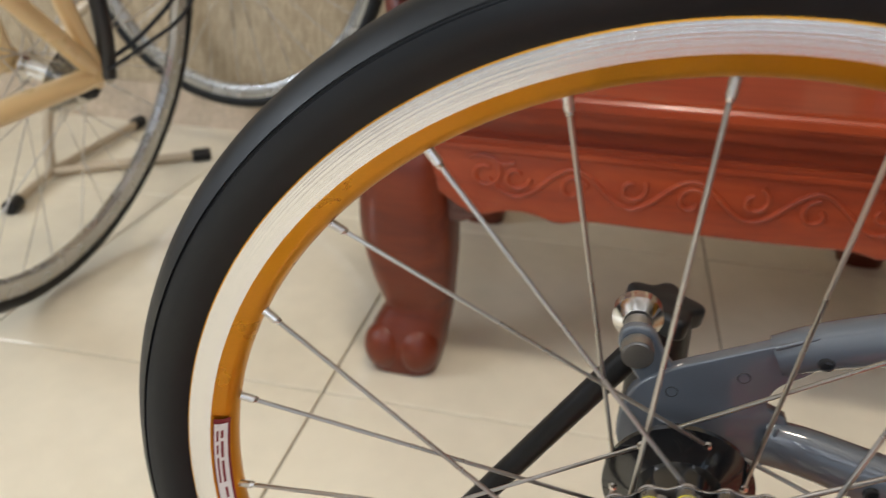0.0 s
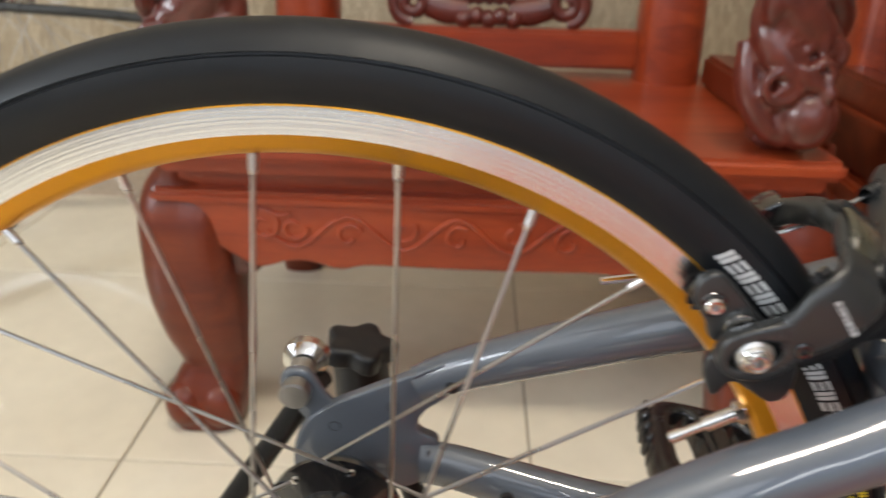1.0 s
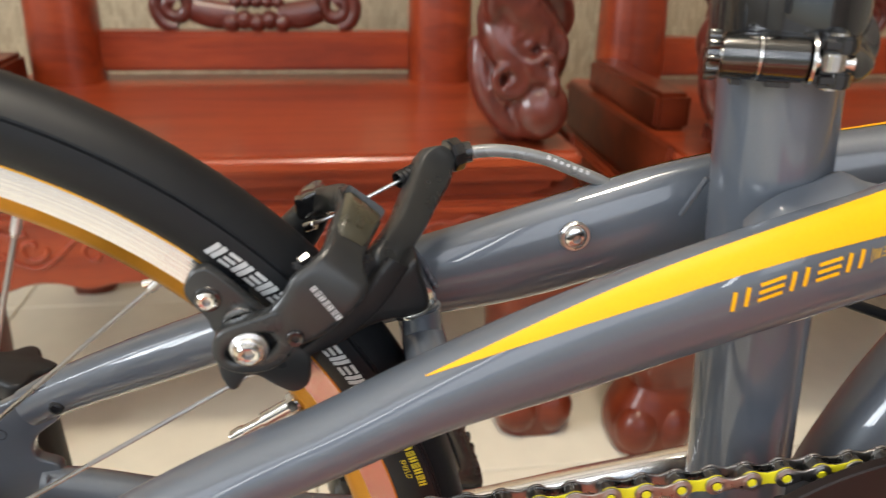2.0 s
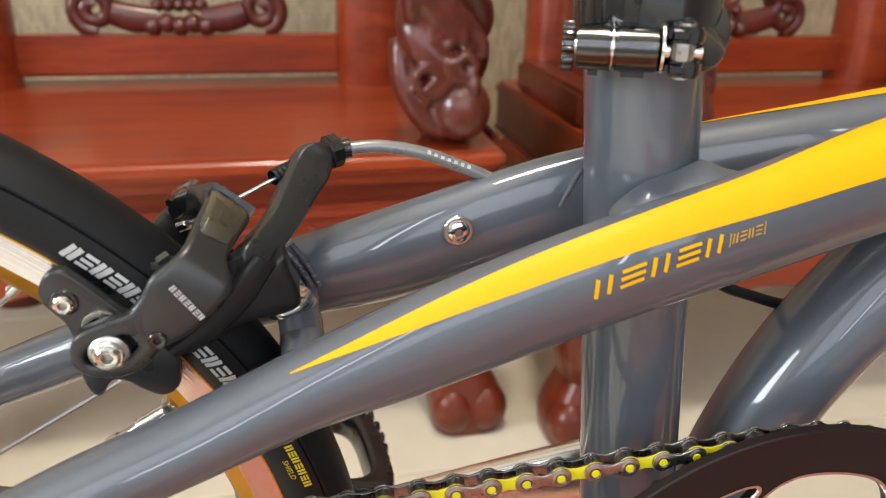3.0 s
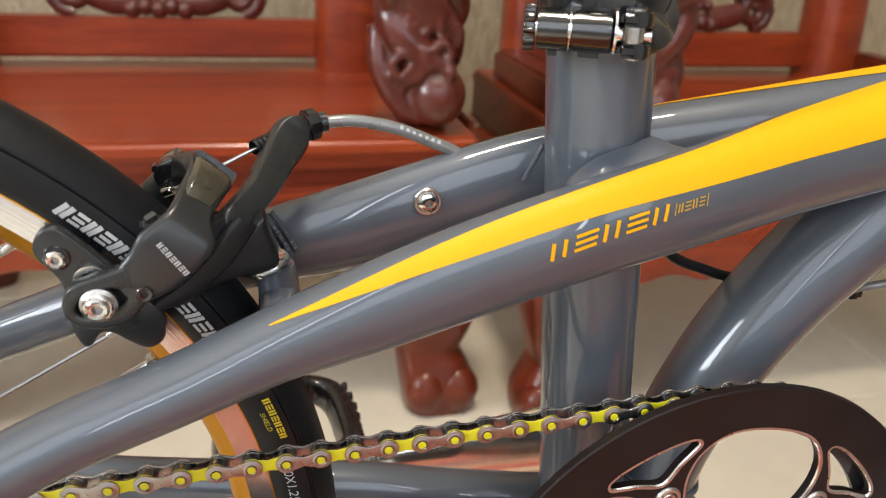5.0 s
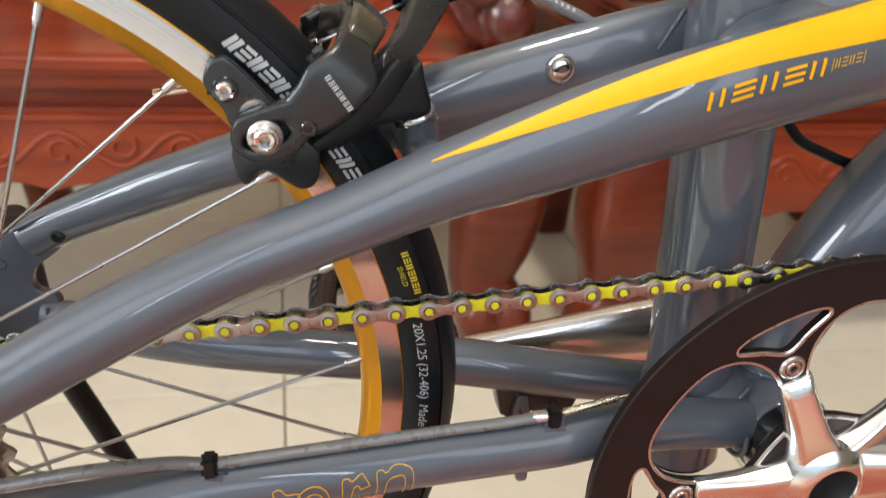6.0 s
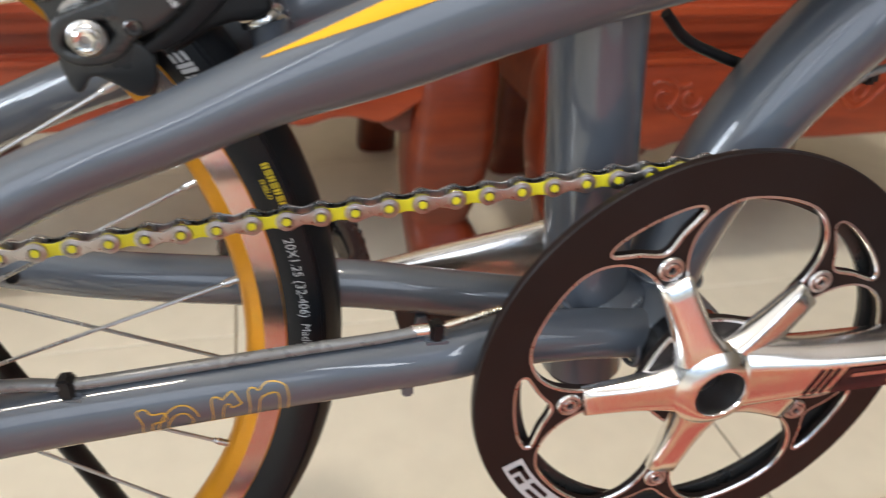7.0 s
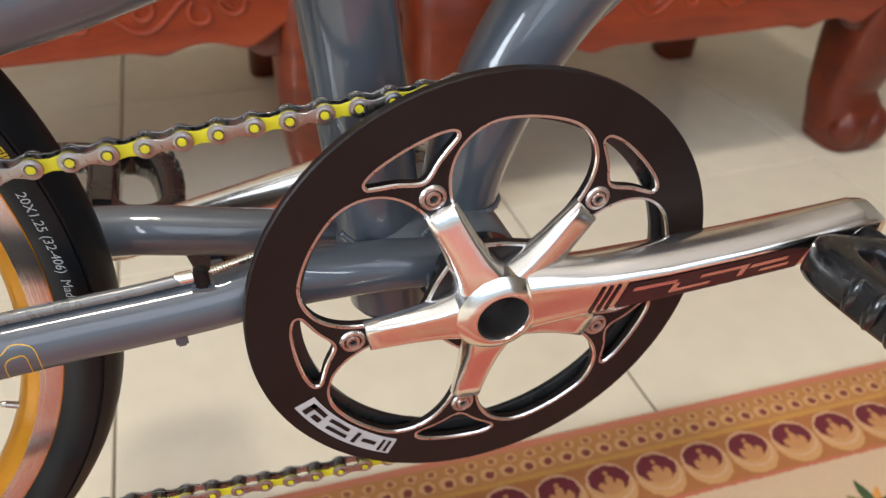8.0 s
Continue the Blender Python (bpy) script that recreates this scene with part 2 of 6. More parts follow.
class Sweep:
    """An oval tube along a smooth line. Rows: x, y, z, half height, half width. The angle runs from the top towards side."""

    def __init__(self, rows, n=8, side=(0, -1, 0), power=2.0):
        a = catmull(rows, n)
        self.c, self.h, self.w, self.power = a[:, :3], a[:, 3], a[:, 4], power
        t = np.gradient(self.c, axis=0)
        self.t = t / np.linalg.norm(t, axis=1)[:, None]
        s = np.array(side, float)
        b = s - self.t * (self.t @ s)[:, None]
        self.b = b / np.linalg.norm(b, axis=1)[:, None]
        self.n = np.cross(self.b, self.t)
        if self.n[len(self.n) // 2] @ np.array((-0.05, 0, 1)) < 0:
            self.n = -self.n

    def at(self, u, ang, lift=0.0):
        """The surface point at the fractional row u and angle (degrees)."""
        u = min(max(u, 0), len(self.c) - 1)
        i = min(int(u), len(self.c) - 2)
        f = u - i
        mixed = [v[i] * (1 - f) + v[i + 1] * f for v in (self.c, self.n, self.b, self.h, self.w)]
        c, n, b, h, w = mixed
        co, si = math.cos(radians(ang)), math.sin(radians(ang))
        e = 2 / self.power
        co, si = math.copysign(abs(co) ** e, co), math.copysign(abs(si) ** e, si)
        d = n * co * h + b * si * w
        nor = n * co / h + b * si / w
        return Vector(c + d + lift * nor / np.linalg.norm(nor))

    def row_at_x(self, x):
        return float(np.interp(x, self.c[:, 0], np.arange(len(self.c))))

    def mesh(self, seg=28, caps=True):
        bm = bmesh.new()
        rings = [[bm.verts.new(self.at(i, 360 * k / seg)) for k in range(seg)] for i in range(len(self.c))]
        for r, q in zip(rings, rings[1:]):
            for k in range(seg):
                bm.faces.new((r[k], r[(k + 1) % seg], q[(k + 1) % seg], q[k]))
        if caps:
            bm.faces.new(rings[0][::-1])
            bm.faces.new(rings[-1])
        bmesh.ops.recalc_face_normals(bm, faces=bm.faces)
        return bm


def round_tube(pts, r, n=8, seg=14, side=(0, -1, 0), smooth=True):
    rows = [(*p, r, r) for p in pts]
    return Sweep(rows, n if smooth else 1, side).mesh(seg)


def merge(*bms):
    out = bmesh.new()
    for b in bms:
        me = bpy.data.meshes.new("tmp")
        b.to_mesh(me)
        b.free()
        out.from_mesh(me)
        bpy.data.meshes.remove(me)
    return out


def cyl(p, q, r, seg=20, r2=None, bevel=0.0):
    p, q = Vector(p), Vector(q)
    bm = bmesh.new()
    bmesh.ops.create_cone(bm, cap_ends=True, segments=seg, radius1=r, radius2=r if r2 is None else r2, depth=(q - p).length)
    if bevel:
        bmesh.ops.bevel(bm, geom=[e for e in bm.edges if abs(e.verts[0].co.z - e.verts[1].co.z) < 1e-7], offset=bevel, segments=2, affect="EDGES")
    bm.transform(Matrix.Translation((p + q) / 2) @ (q - p).to_track_quat("Z", "Y").to_matrix().to_4x4())
    return bm


def box(lo, hi, bevel=0.002, seg=2):
    lo, hi = Vector(lo), Vector(hi)
    bm = bmesh.new()
    bmesh.ops.create_cube(bm, size=1)
    bm.transform(Matrix.Translation((lo + hi) / 2) @ Matrix.Diagonal((*(hi - lo), 1)))
    if bevel:
        bmesh.ops.bevel(bm, geom=bm.edges[:], offset=bevel, segments=seg, affect="EDGES")
    return bm


def ball(c, r, sub=2, squash=(1, 1, 1)):
    bm = bmesh.new()
    bmesh.ops.create_icosphere(bm, subdivisions=sub, radius=1)
    bm.transform(Matrix.Translation(c) @ Matrix.Diagonal((r * squash[0], r * squash[1], r * squash[2], 1)))
    return bm


def revolve(profile, centre, axis="y", seg=48, closed=False, mat_of=None):
    """A turned form: profile rows are (radius, place along the axis)."""
    bm = bmesh.new()
    cx, cy, cz = centre
    rings = []
    for r, a in profile:
        ring = []
        for k in range(seg):
            co, si = math.cos(2 * math.pi * k / seg) * r, math.sin(2 * math.pi * k / seg) * r
            ring.append(bm.verts.new({"y": (cx + co, cy + a, cz + si), "z": (cx + co, cy + si, cz + a), "x": (cx + a, cy + co, cz + si)}[axis]))
        rings.append(ring)
    pairs = list(zip(rings, rings[1:])) + ([(rings[-1], rings[0])] if closed else [])
    for j, (p, q) in enumerate(pairs):
        for k in range(seg):
            f = bm.faces.new((p[k], p[(k + 1) % seg], q[(k + 1) % seg], q[k]))
            f.material_index = mat_of(j) if mat_of else 0
    bmesh.ops.remove_doubles(bm, verts=bm.verts, dist=1e-7)
    bmesh.ops.recalc_face_normals(bm, faces=bm.faces)
    return bm


def curve_mesh(outlines, thick, bevel, res=2):
    cu = bpy.data.curves.new("outline", "CURVE")
    cu.dimensions, cu.fill_mode, cu.extrude, cu.bevel_depth, cu.bevel_resolution = "2D", "BOTH", max(thick / 2 - bevel, 0.0), bevel, res
    cu.offset = -bevel
    for o in outlines:
        s = cu.splines.new("POLY")
        s.points.add(len(o) - 1)
        for pt, q in zip(s.points, o):
            pt.co = (q[0], q[1], 0, 1)
        s.use_cyclic_u = True
    ob = bpy.data.objects.new("outline", cu)
    scene.collection.objects.link(ob)
    me = bpy.data.meshes.new_from_object(ob)
    bpy.data.objects.remove(ob)
    bpy.data.curves.remove(cu)
    return me


def plate(outlines, y0, y1, bevel=0.0008, edge_mat=False, res=2):
    """A flat plate cut to outlines in x and z (further outlines are holes), from y0 to y1, with rounded edges."""
    me = curve_mesh(outlines, abs(y1 - y0), bevel, res)
    bm = bmesh.new()
    bm.from_mesh(me)
    bpy.data.meshes.remove(me)
    bm.transform(Matrix.Translation((0, (y0 + y1) / 2, 0)) @ Matrix.Rotation(radians(90), 4, "X"))
    if edge_mat:
        bm.normal_update()
        for f in bm.faces:
            f.material_index = 1 if 0.25 < abs(f.normal.y) < 0.97 else 0
    return bm


def letters(text, size, shear=0.0):
    """Flat lettering in the built-in font, baseline at the origin, as a bmesh in x and y."""
    cu = bpy.data.curves.new("words", "FONT")
    cu.body, cu.size, cu.shear, cu.resolution_u = text, size, shear, 3
    ob = bpy.data.objects.new("words", cu)
    scene.collection.objects.link(ob)
    me = bpy.data.meshes.new_from_object(ob)
    bpy.data.objects.remove(ob)
    bpy.data.curves.remove(cu)
    bm = bmesh.new()
    bm.from_mesh(me)
    bpy.data.meshes.remove(me)
    return bm


def bars(spans, height, shear=0.0):
    """Plain slanted bars in x and y: spans are (start, width)."""
    bm = bmesh.new()
    for x, w in spans:
        n = max(int(w / 0.004), 1)
        lo = [bm.verts.new((x + w * k / n, 0, 0)) for k in range(n + 1)]
        hi = [bm.verts.new((x + w * k / n + shear * height, height, 0)) for k in range(n + 1)]
        for k in range(n):
            bm.faces.new((lo[k], lo[k + 1], hi[k + 1], hi[k]))
    return bm


def warp(bm, fn):
    for v in bm.verts:
        v.co = fn(v.co.x, v.co.y)
    return bm


def ribbon(pts, width, closed=False):
    """A flat line of some width in x and y along points."""
    p = np.array(pts, float)
    t = np.gradient(p, axis=0) if not closed else np.roll(p, -1, 0) - np.roll(p, 1, 0)
    t /= np.linalg.norm(t, axis=1)[:, None]
    o = np.c_[-t[:, 1], t[:, 0]] * width / 2
    bm = bmesh.new()
    a = [bm.verts.new((*q, 0)) for q in p + o]
    b = [bm.verts.new((*q, 0)) for q in p - o]
    for i in range(len(p) - (0 if closed else 1)):
        j = (i + 1) % len(p)
        bm.faces.new((a[i], b[i], b[j], a[j]))
    return bm


def chaikin(pts, ratio=0.15, n=2):
    """Rounds the corners of a closed outline a little."""
    p = np.array(pts, float)
    for _ in range(n):
        q = np.roll(p, -1, 0)
        p = np.stack((p * (1 - ratio) + q * ratio, p * ratio + q * (1 - ratio)), 1).reshape(-1, p.shape[1])
        ratio = 0.25
    return p


def loft(sections):
    """A solid through closed sections of equal point counts."""
    bm = bmesh.new()
    rings = [[bm.verts.new(p) for p in s] for s in sections]
    for a, b in zip(rings, rings[1:]):
        for k in range(len(a)):
            bm.faces.new((a[k], a[(k + 1) % len(a)], b[(k + 1) % len(a)], b[k]))
    bm.faces.new(rings[0])
    bm.faces.new(rings[-1])
    bmesh.ops.recalc_face_normals(bm, faces=bm.faces)
    return bm


def bolt(c, r, h, sub=20):
    """A domed socket-head bolt whose head faces -y."""
    return revolve([(0.0001, -h * 0.5), (r * 0.30, -h * 0.5), (r * 0.36, -h), (r * 0.66, -h * 0.95), (r * 0.9, -h * 0.68), (r, -h * 0.2), (r, 0), (r * 0.9, h * 0.3)], c, "y", sub, False, lambda j: 1 if j < 2 else 0)


def strap(rows, crown=0.0008):
    """A bent flat bar between two edges. Rows: left edge, right edge (x, y, z each), thickness."""
    left, right = np.array([r[:3] for r in rows]), np.array([r[3:6] for r in rows])
    thick = np.array([r[6] for r in rows])
    a = catmull(np.c_[left, right, thick], 5)
    left, right, thick = a[:, :3], a[:, 3:6], a[:, 6]
    run = np.gradient((left + right) / 2, axis=0)
    secs = []
    for p, q, t, d in zip(left, right, thick, run):
        n = np.cross(q - p, d)
        n /= np.linalg.norm(n)
        if n @ np.array((0, -1, 0.4)) < 0:
            n = -n
        o = chaikin([(0, -0.0008), (0.10, crown), (0.5, crown * 1.4), (0.90, crown), (1, -0.0008), (1, -t), (0, -t)], 0.12, 2)
        secs.append([Vector(p + (q - p) * u + n * v) for u, v in o])
    return loft(secs)


def block_marks(n, pitch, w, h, stroke, shear=0.25):
    """A row of plain strokes in x and y: by turns three level bars and two slanted uprights."""
    out = []
    for k in range(n):
        x, e = k * pitch, stroke / 2
        if k % 2:
            for f in (0.0, 0.5, 1.0):
                z = e + (h - stroke) * f
                out.append(ribbon([(x + shear * z, z), (x + w / 2 + shear * z, z), (x + w + shear * z, z)], stroke))
        else:
            for u in (0.18, 0.72):
                out.append(ribbon([(x + w * u, 0), (x + w * u + shear * h / 2, h / 2), (x + w * u + shear * h, h)], stroke * 1.35))
    return merge(*out)


def mirror_y(rows):
    return [(r[0], -r[1], *r[2:]) for r in rows]


def split_parts(name, bm, mats, parent, label=""):
    """One part for each loose piece of a mesh."""
    bm.verts.index_update()
    left, n = set(bm.verts), 0
    while left:
        stack, isle = [next(iter(sorted(left, key=lambda v: v.index)))], set()
        while stack:
            v = stack.pop()
            if v in isle:
                continue
            isle.add(v)
            stack += [e.other_vert(v) for e in v.link_edges]
        left -= isle
        one, new_v = bmesh.new(), {}
        for v in sorted(isle, key=lambda q: q.index):
            new_v[v] = one.verts.new(v.co)
        for f in {f for v in isle for f in v.link_faces}:
            one.faces.new([new_v[v] for v in f.verts])
        part(name, one, mats, parent, label)
    bm.free()

# ---- room ----
X0, X1, Y0, Y1, ZC = -2.9, 3.4, -1.9, 1.40, 2.8


def slab(name, lo, hi, mats, label, category):
    ob = part(name, box(lo, hi, 0.0), mats)
    return tagged(ob, label, category, kind="structure")


floor = slab("floor", (X0 - 0.2, Y0 - 0.2, -0.12), (X1 + 0.2, Y1 + 0.2, -0.004), GROUT, "polished cream floor tiles with thin brown joints", "floor")
slab("ceiling", (X0 - 0.2, Y0 - 0.2, ZC), (X1 + 0.2, Y1 + 0.2, ZC + 0.15), CEILING, "plain white painted ceiling", "ceiling")
slab("wall_north", (X0 - 0.2, Y1, -0.004), (X1 + 0.2, Y1 + 0.2, ZC), WALLTILE, "beige wall covering with fine upright grain", "wall")
slab("wall_east", (X1, Y0, -0.004), (X1 + 0.2, Y1, ZC), PLASTER, "plain buff painted wall", "wall")


def wall_with_hole(name, axis, at, span, hole, label):
    """A wall 0.2 m thick with one opening: span and hole are (from, to, bottom, top)."""
    a0, a1, z0, z1 = span
    h0, h1, b0, b1 = hole
    rects = [(a0, h0, z0, z1), (h1, a1, z0, z1), (h0, h1, b1, z1)] + ([(h0, h1, z0, b0)] if b0 > z0 + 0.01 else [])
    bms = []
    for p, q, r, s in rects:
        bms.append(box((p, at - 0.2, r), (q, at, s), 0) if axis == "y" else box((at - 0.2, p, r), (at, q, s), 0))
    return tagged(part(name, merge(*bms), PLASTER), label, "wall", kind="structure")


wall_with_hole("wall_south", "y", Y0, (X0 - 0.2, X1 + 0.2, -0.004, ZC), (-1.1, 1.5, 0.0, 2.5), "buff painted wall with a wide doorway")
wall_with_hole("wall_west", "x", X0, (Y0, Y1, -0.004, ZC), (-1.75, -0.3, 0.9, 2.4), "buff painted wall with a window opening")
tagged(part("baseboard", box((X0, Y1 - 0.014, -0.004), (X1, Y1 - 0.001, 0.10), 0.002), SKIRT), "pale stone skirting along the wall", "skirting", kind="structure")
tagged(part("ground", box((-40, -60, -0.3), (40, 40, -0.13), 0), PAVING), "plain ground outside the doorway", "ground", kind="structure")

lamp = thing("ceiling_lamp", (0.25, -0.30, 2.72), "flat round warm white ceiling lamp", "lamp")
part("rim", revolve([(0.190, 0.080), (0.205, 0.080), (0.208, 0.060), (0.206, 0.004), (0.198, 0.0), (0.190, 0.004)], (0.25, -0.30, 2.72), "z", 48, True), CHROME, lamp)
part("backing", cyl((0.25, -0.30, 2.785), (0.25, -0.30, 2.799), 0.186, 40), CEILING, lamp)

# ---- the bicycle ----
HUB = Vector((0.0190, 0.0, 0.3600))
BB = Vector((0.4075, 0.0, 0.343))
bike = thing("bicycle", (0.021, 0, 0.12), "slate grey folding bicycle with yellow stripe and gold rim", "bicycle")

STAY = [
    (0.022, -0.073, 0.392, 0.0085, 0.007),
    (0.048, -0.073, 0.405, 0.0095, 0.0085),
    (0.075, -0.07, 0.42, 0.0105, 0.01),
    (0.115, -0.06, 0.439, 0.0118, 0.011),
    (0.154, -0.051, 0.4554, 0.0114, 0.0118),
    (0.193, -0.044, 0.4673, 0.012, 0.0122),
    (0.228, -0.039, 0.4795, 0.0137, 0.0125),
    (0.265, -0.036, 0.4906, 0.017, 0.0128),
    (0.302, -0.035, 0.5029, 0.0184, 0.013),
    (0.341, -0.034, 0.5144, 0.019, 0.013),
    (0.39, -0.028, 0.5245, 0.0199, 0.0145),
    (0.44, -0.02, 0.5346, 0.0216, 0.017),
    (0.52, -0.01, 0.548, 0.024, 0.021),
    (0.62, -0.004, 0.559, 0.025, 0.023),
]
STAY_FAR = [
    (0.022, -0.073, 0.392, 0.0085, 0.0070),
    (0.048, -0.073, 0.405, 0.0095, 0.0085),
    (0.075, -0.070, 0.420, 0.0105, 0.0100),
    (0.115, -0.060, 0.439, 0.0118, 0.0110),
    (0.154, -0.051, 0.456, 0.0122, 0.0118),
    (0.193, -0.044, 0.469, 0.0140, 0.0122),
    (0.228, -0.039, 0.482, 0.0170, 0.0125),
    (0.265, -0.036, 0.493, 0.0198, 0.0128),
    (0.302, -0.035, 0.505, 0.0208, 0.0130),
    (0.341, -0.034, 0.516, 0.0208, 0.0130),
    (0.390, -0.028, 0.5255, 0.0212, 0.0145),
    (0.440, -0.020, 0.5350, 0.0220, 0.0170),
    (0.520, -0.010, 0.5480, 0.0240, 0.0210),
    (0.620, -0.004, 0.5590, 0.0250, 0.0230),
]
FAR_ROWS = [(0.056, -0.0725, 0.4095, 0.0098, 0.0085)] + STAY_FAR[2:]
FAR = [(x, y + 0.004 * min(max((x - 0.15) / 0.08, 0), 1) * min(max((0.42 - x) / 0.08, 0), 1), z - 0.005 * min(max((x - 0.20) / 0.10, 0), 1) + 0.002 * min(max((x - 0.34) / 0.06, 0), 1), h, w) for x, y, z, h, w in mirror_y(FAR_ROWS)]
near_stay, far_stay = Sweep(STAY, 8), Sweep(FAR, 8, side=(0, 1, 0))
frame_part = part("frame_tube", near_stay.mesh(32), PAINT, bike, "grey swept stay with yellow stripe")
part("frame_tube", far_stay.mesh(32), PAINT, bike)

CS = [
    (0.035, -0.070, 0.364, 0.0100, 0.0080),
    (0.075, -0.0655, 0.365, 0.0120, 0.0095),
    (0.110, -0.0575, 0.361, 0.0125, 0.0105),
    (0.144, -0.050, 0.358, 0.0125, 0.0110),
    (0.191, -0.0425, 0.355, 0.0125, 0.0115),
    (0.230, -0.0370, 0.353, 0.0125, 0.0118),
    (0.288, -0.0312, 0.3512, 0.0127, 0.0120),
    (0.318, -0.0290, 0.3535, 0.0130, 0.0120),
    (0.352, -0.0275, 0.3515, 0.0125, 0.0120),
    (0.400, -0.0260, 0.3460, 0.0120, 0.0120),
]
CS_FAR = [(0.058, -0.0690, 0.3650, 0.0118, 0.0085)] + CS[1:6] + [
    (0.262, -0.0330, 0.3510, 0.0126, 0.0119),
    (0.300, -0.0295, 0.3445, 0.0124, 0.0120),
    (0.333, -0.0270, 0.3395, 0.0120, 0.0120),
    (0.362, -0.0255, 0.3355, 0.0114, 0.0118),
    (0.400, -0.0250, 0.3330, 0.0112, 0.0115),
]
near_cs, far_cs = Sweep(CS, 6), Sweep(mirror_y(CS_FAR), 6, side=(0, 1, 0))
chainstay = part("chain_stay", near_cs.mesh(26), PAINT, bike, "grey chain stay with gold outline shapes")
part("chain_stay", far_cs.mesh(26), PAINT, bike)

ST0, ST1 = Vector((0.3745, 0, 0.312)), Vector((0.3499, 0, 0.585))
st_dir = (ST1 - ST0).normalized()
seat_tube = part("seat_tube", cyl(ST0, ST1, 0.0207, 48, bevel=0.0008), PAINT, bike)
part("tube_end", cyl(ST0 - st_dir * 0.004, ST0 + st_dir * 0.002, 0.0185, 32, bevel=0.001), BLACKPLASTIC, bike, "dark open end of the seat tube")
DT = [
    (BB.x, 0, BB.z, 0.0190, 0.0190),
    (0.4145, 0, 0.385, 0.0195, 0.0200),
    (0.4330, 0, 0.428, 0.0205, 0.0215),
    (0.4560, 0, 0.462, 0.0215, 0.0225),
    (0.4870, 0, 0.494, 0.0225, 0.0235),
    (0.5300, 0, 0.525, 0.0230, 0.0240),
    (0.6100, 0, 0.560, 0.0230, 0.0240),
]
down_tube = Sweep(DT, 8)
part("down_tube", down_tube.mesh(32), PAINT, bike)
part("bottom_bracket_shell", revolve([(0.016, -0.035), (0.0225, -0.035), (0.0235, -0.033), (0.0235, 0.033), (0.0225, 0.035), (0.016, 0.035)], BB, "y", 40, True), PAINT, bike)
part("bottom_bracket_cup", revolve([(0.006, -0.047), (0.020, -0.047), (0.0225, -0.044), (0.0225, -0.0355), (0.006, -0.0355)], BB, "y", 40, True), BLACKGLOSS, bike)
part("bottom_bracket_cup", revolve([(0.006, 0.047), (0.020, 0.047), (0.0225, 0.044), (0.0225, 0.0355), (0.006, 0.0355)], BB, "y", 40, True), BLACKGLOSS, bike)


def bead(p, q, r, n, seed):
    """A weld bead: one lumpy rounded cord laid along a line."""
    rnd = random.Random(seed)
    rows = []
    for i in range(n):
        for g, k in ((0.0, 0.90), (0.5, 1.0)):
            rr = r * k * rnd.uniform(0.9, 1.1)
            rows.append((*p(min((i + g) / (n - 0.5), 1.0)), rr, rr))
    return Sweep(rows, 3, side=(0.35, -0.85, 0.4)).mesh(10)


def weld_ring(c, axis_dir, r, rr, n, seed, a0=0, a1=360, squash=1.0):
    ax = Vector(axis_dir).normalized()
    u = ax.orthogonal().normalized()
    v = ax.cross(u)
    return bead(lambda f: Vector(c) + (u * math.cos(radians(a0 + f * (a1 - a0))) + v * math.sin(radians(a0 + f * (a1 - a0))) * squash) * r, None, rr, n, seed)


part("weld", weld_ring(BB + Vector((-0.024, -0.0265, 0.0005)), (1, 0.05, 0.1), 0.0122, 0.0013, 40, 3), PAINT, bike, "", 80)
part("weld", weld_ring(BB + Vector((-0.024, 0.0265, 0.0005)), (1, 0.05, 0.1), 0.0122, 0.0013, 40, 4), PAINT, bike, "", 80)
part("weld", weld_ring(BB + Vector((0.0035, 0, 0.022)), (0.15, 0, 1), 0.0195, 0.0014, 60, 5), PAINT, bike, "", 80)
part("gusset", box((0.362, -0.019, 0.515), (0.386, 0.019, 0.5340), 0.006, 3), PAINT, bike)
part("gusset", strap([(0.3340, -0.0215, 0.5290, 0.3300, -0.0310, 0.5265, 0.004), (0.3380, -0.0215, 0.5335, 0.3360, -0.0315, 0.5295, 0.005), (0.3458, -0.0215, 0.5386, 0.3440, -0.0315, 0.5325, 0.006), (0.3579, -0.0205, 0.5424, 0.3560, -0.0315, 0.5350, 0.007), (0.3680, -0.0175, 0.5446, 0.3680, -0.0315, 0.5372, 0.007), (0.3760, -0.0195, 0.5415, 0.3770, -0.0310, 0.5375, 0.006), (0.3860, -0.0235, 0.5395, 0.3880, -0.0300, 0.5385, 0.004)], 0.0004), PAINT, bike, "", 60)
part("weld", bead(lambda f: (0.3352 - 0.0030 * f, 0.0090 + 0.010 * f, 0.5335 - 0.0180 * f), None, 0.0011, 26, 61), PAINT, bike, "", 80)
part("weld", bead(lambda f: (0.3480 + 0.042 * f, -0.0215 - 0.004 * math.sin(3.1 * f), 0.3680 - 0.0130 * math.sin(3.1 * f) - 0.004 * f), None, 0.0014, 34, 23), PAINT, bike, "", 80)
part("yoke", ball((0.380, 0, 0.346), 0.033, 3, (0.95, 0.92, 0.72)), PAINT, bike)

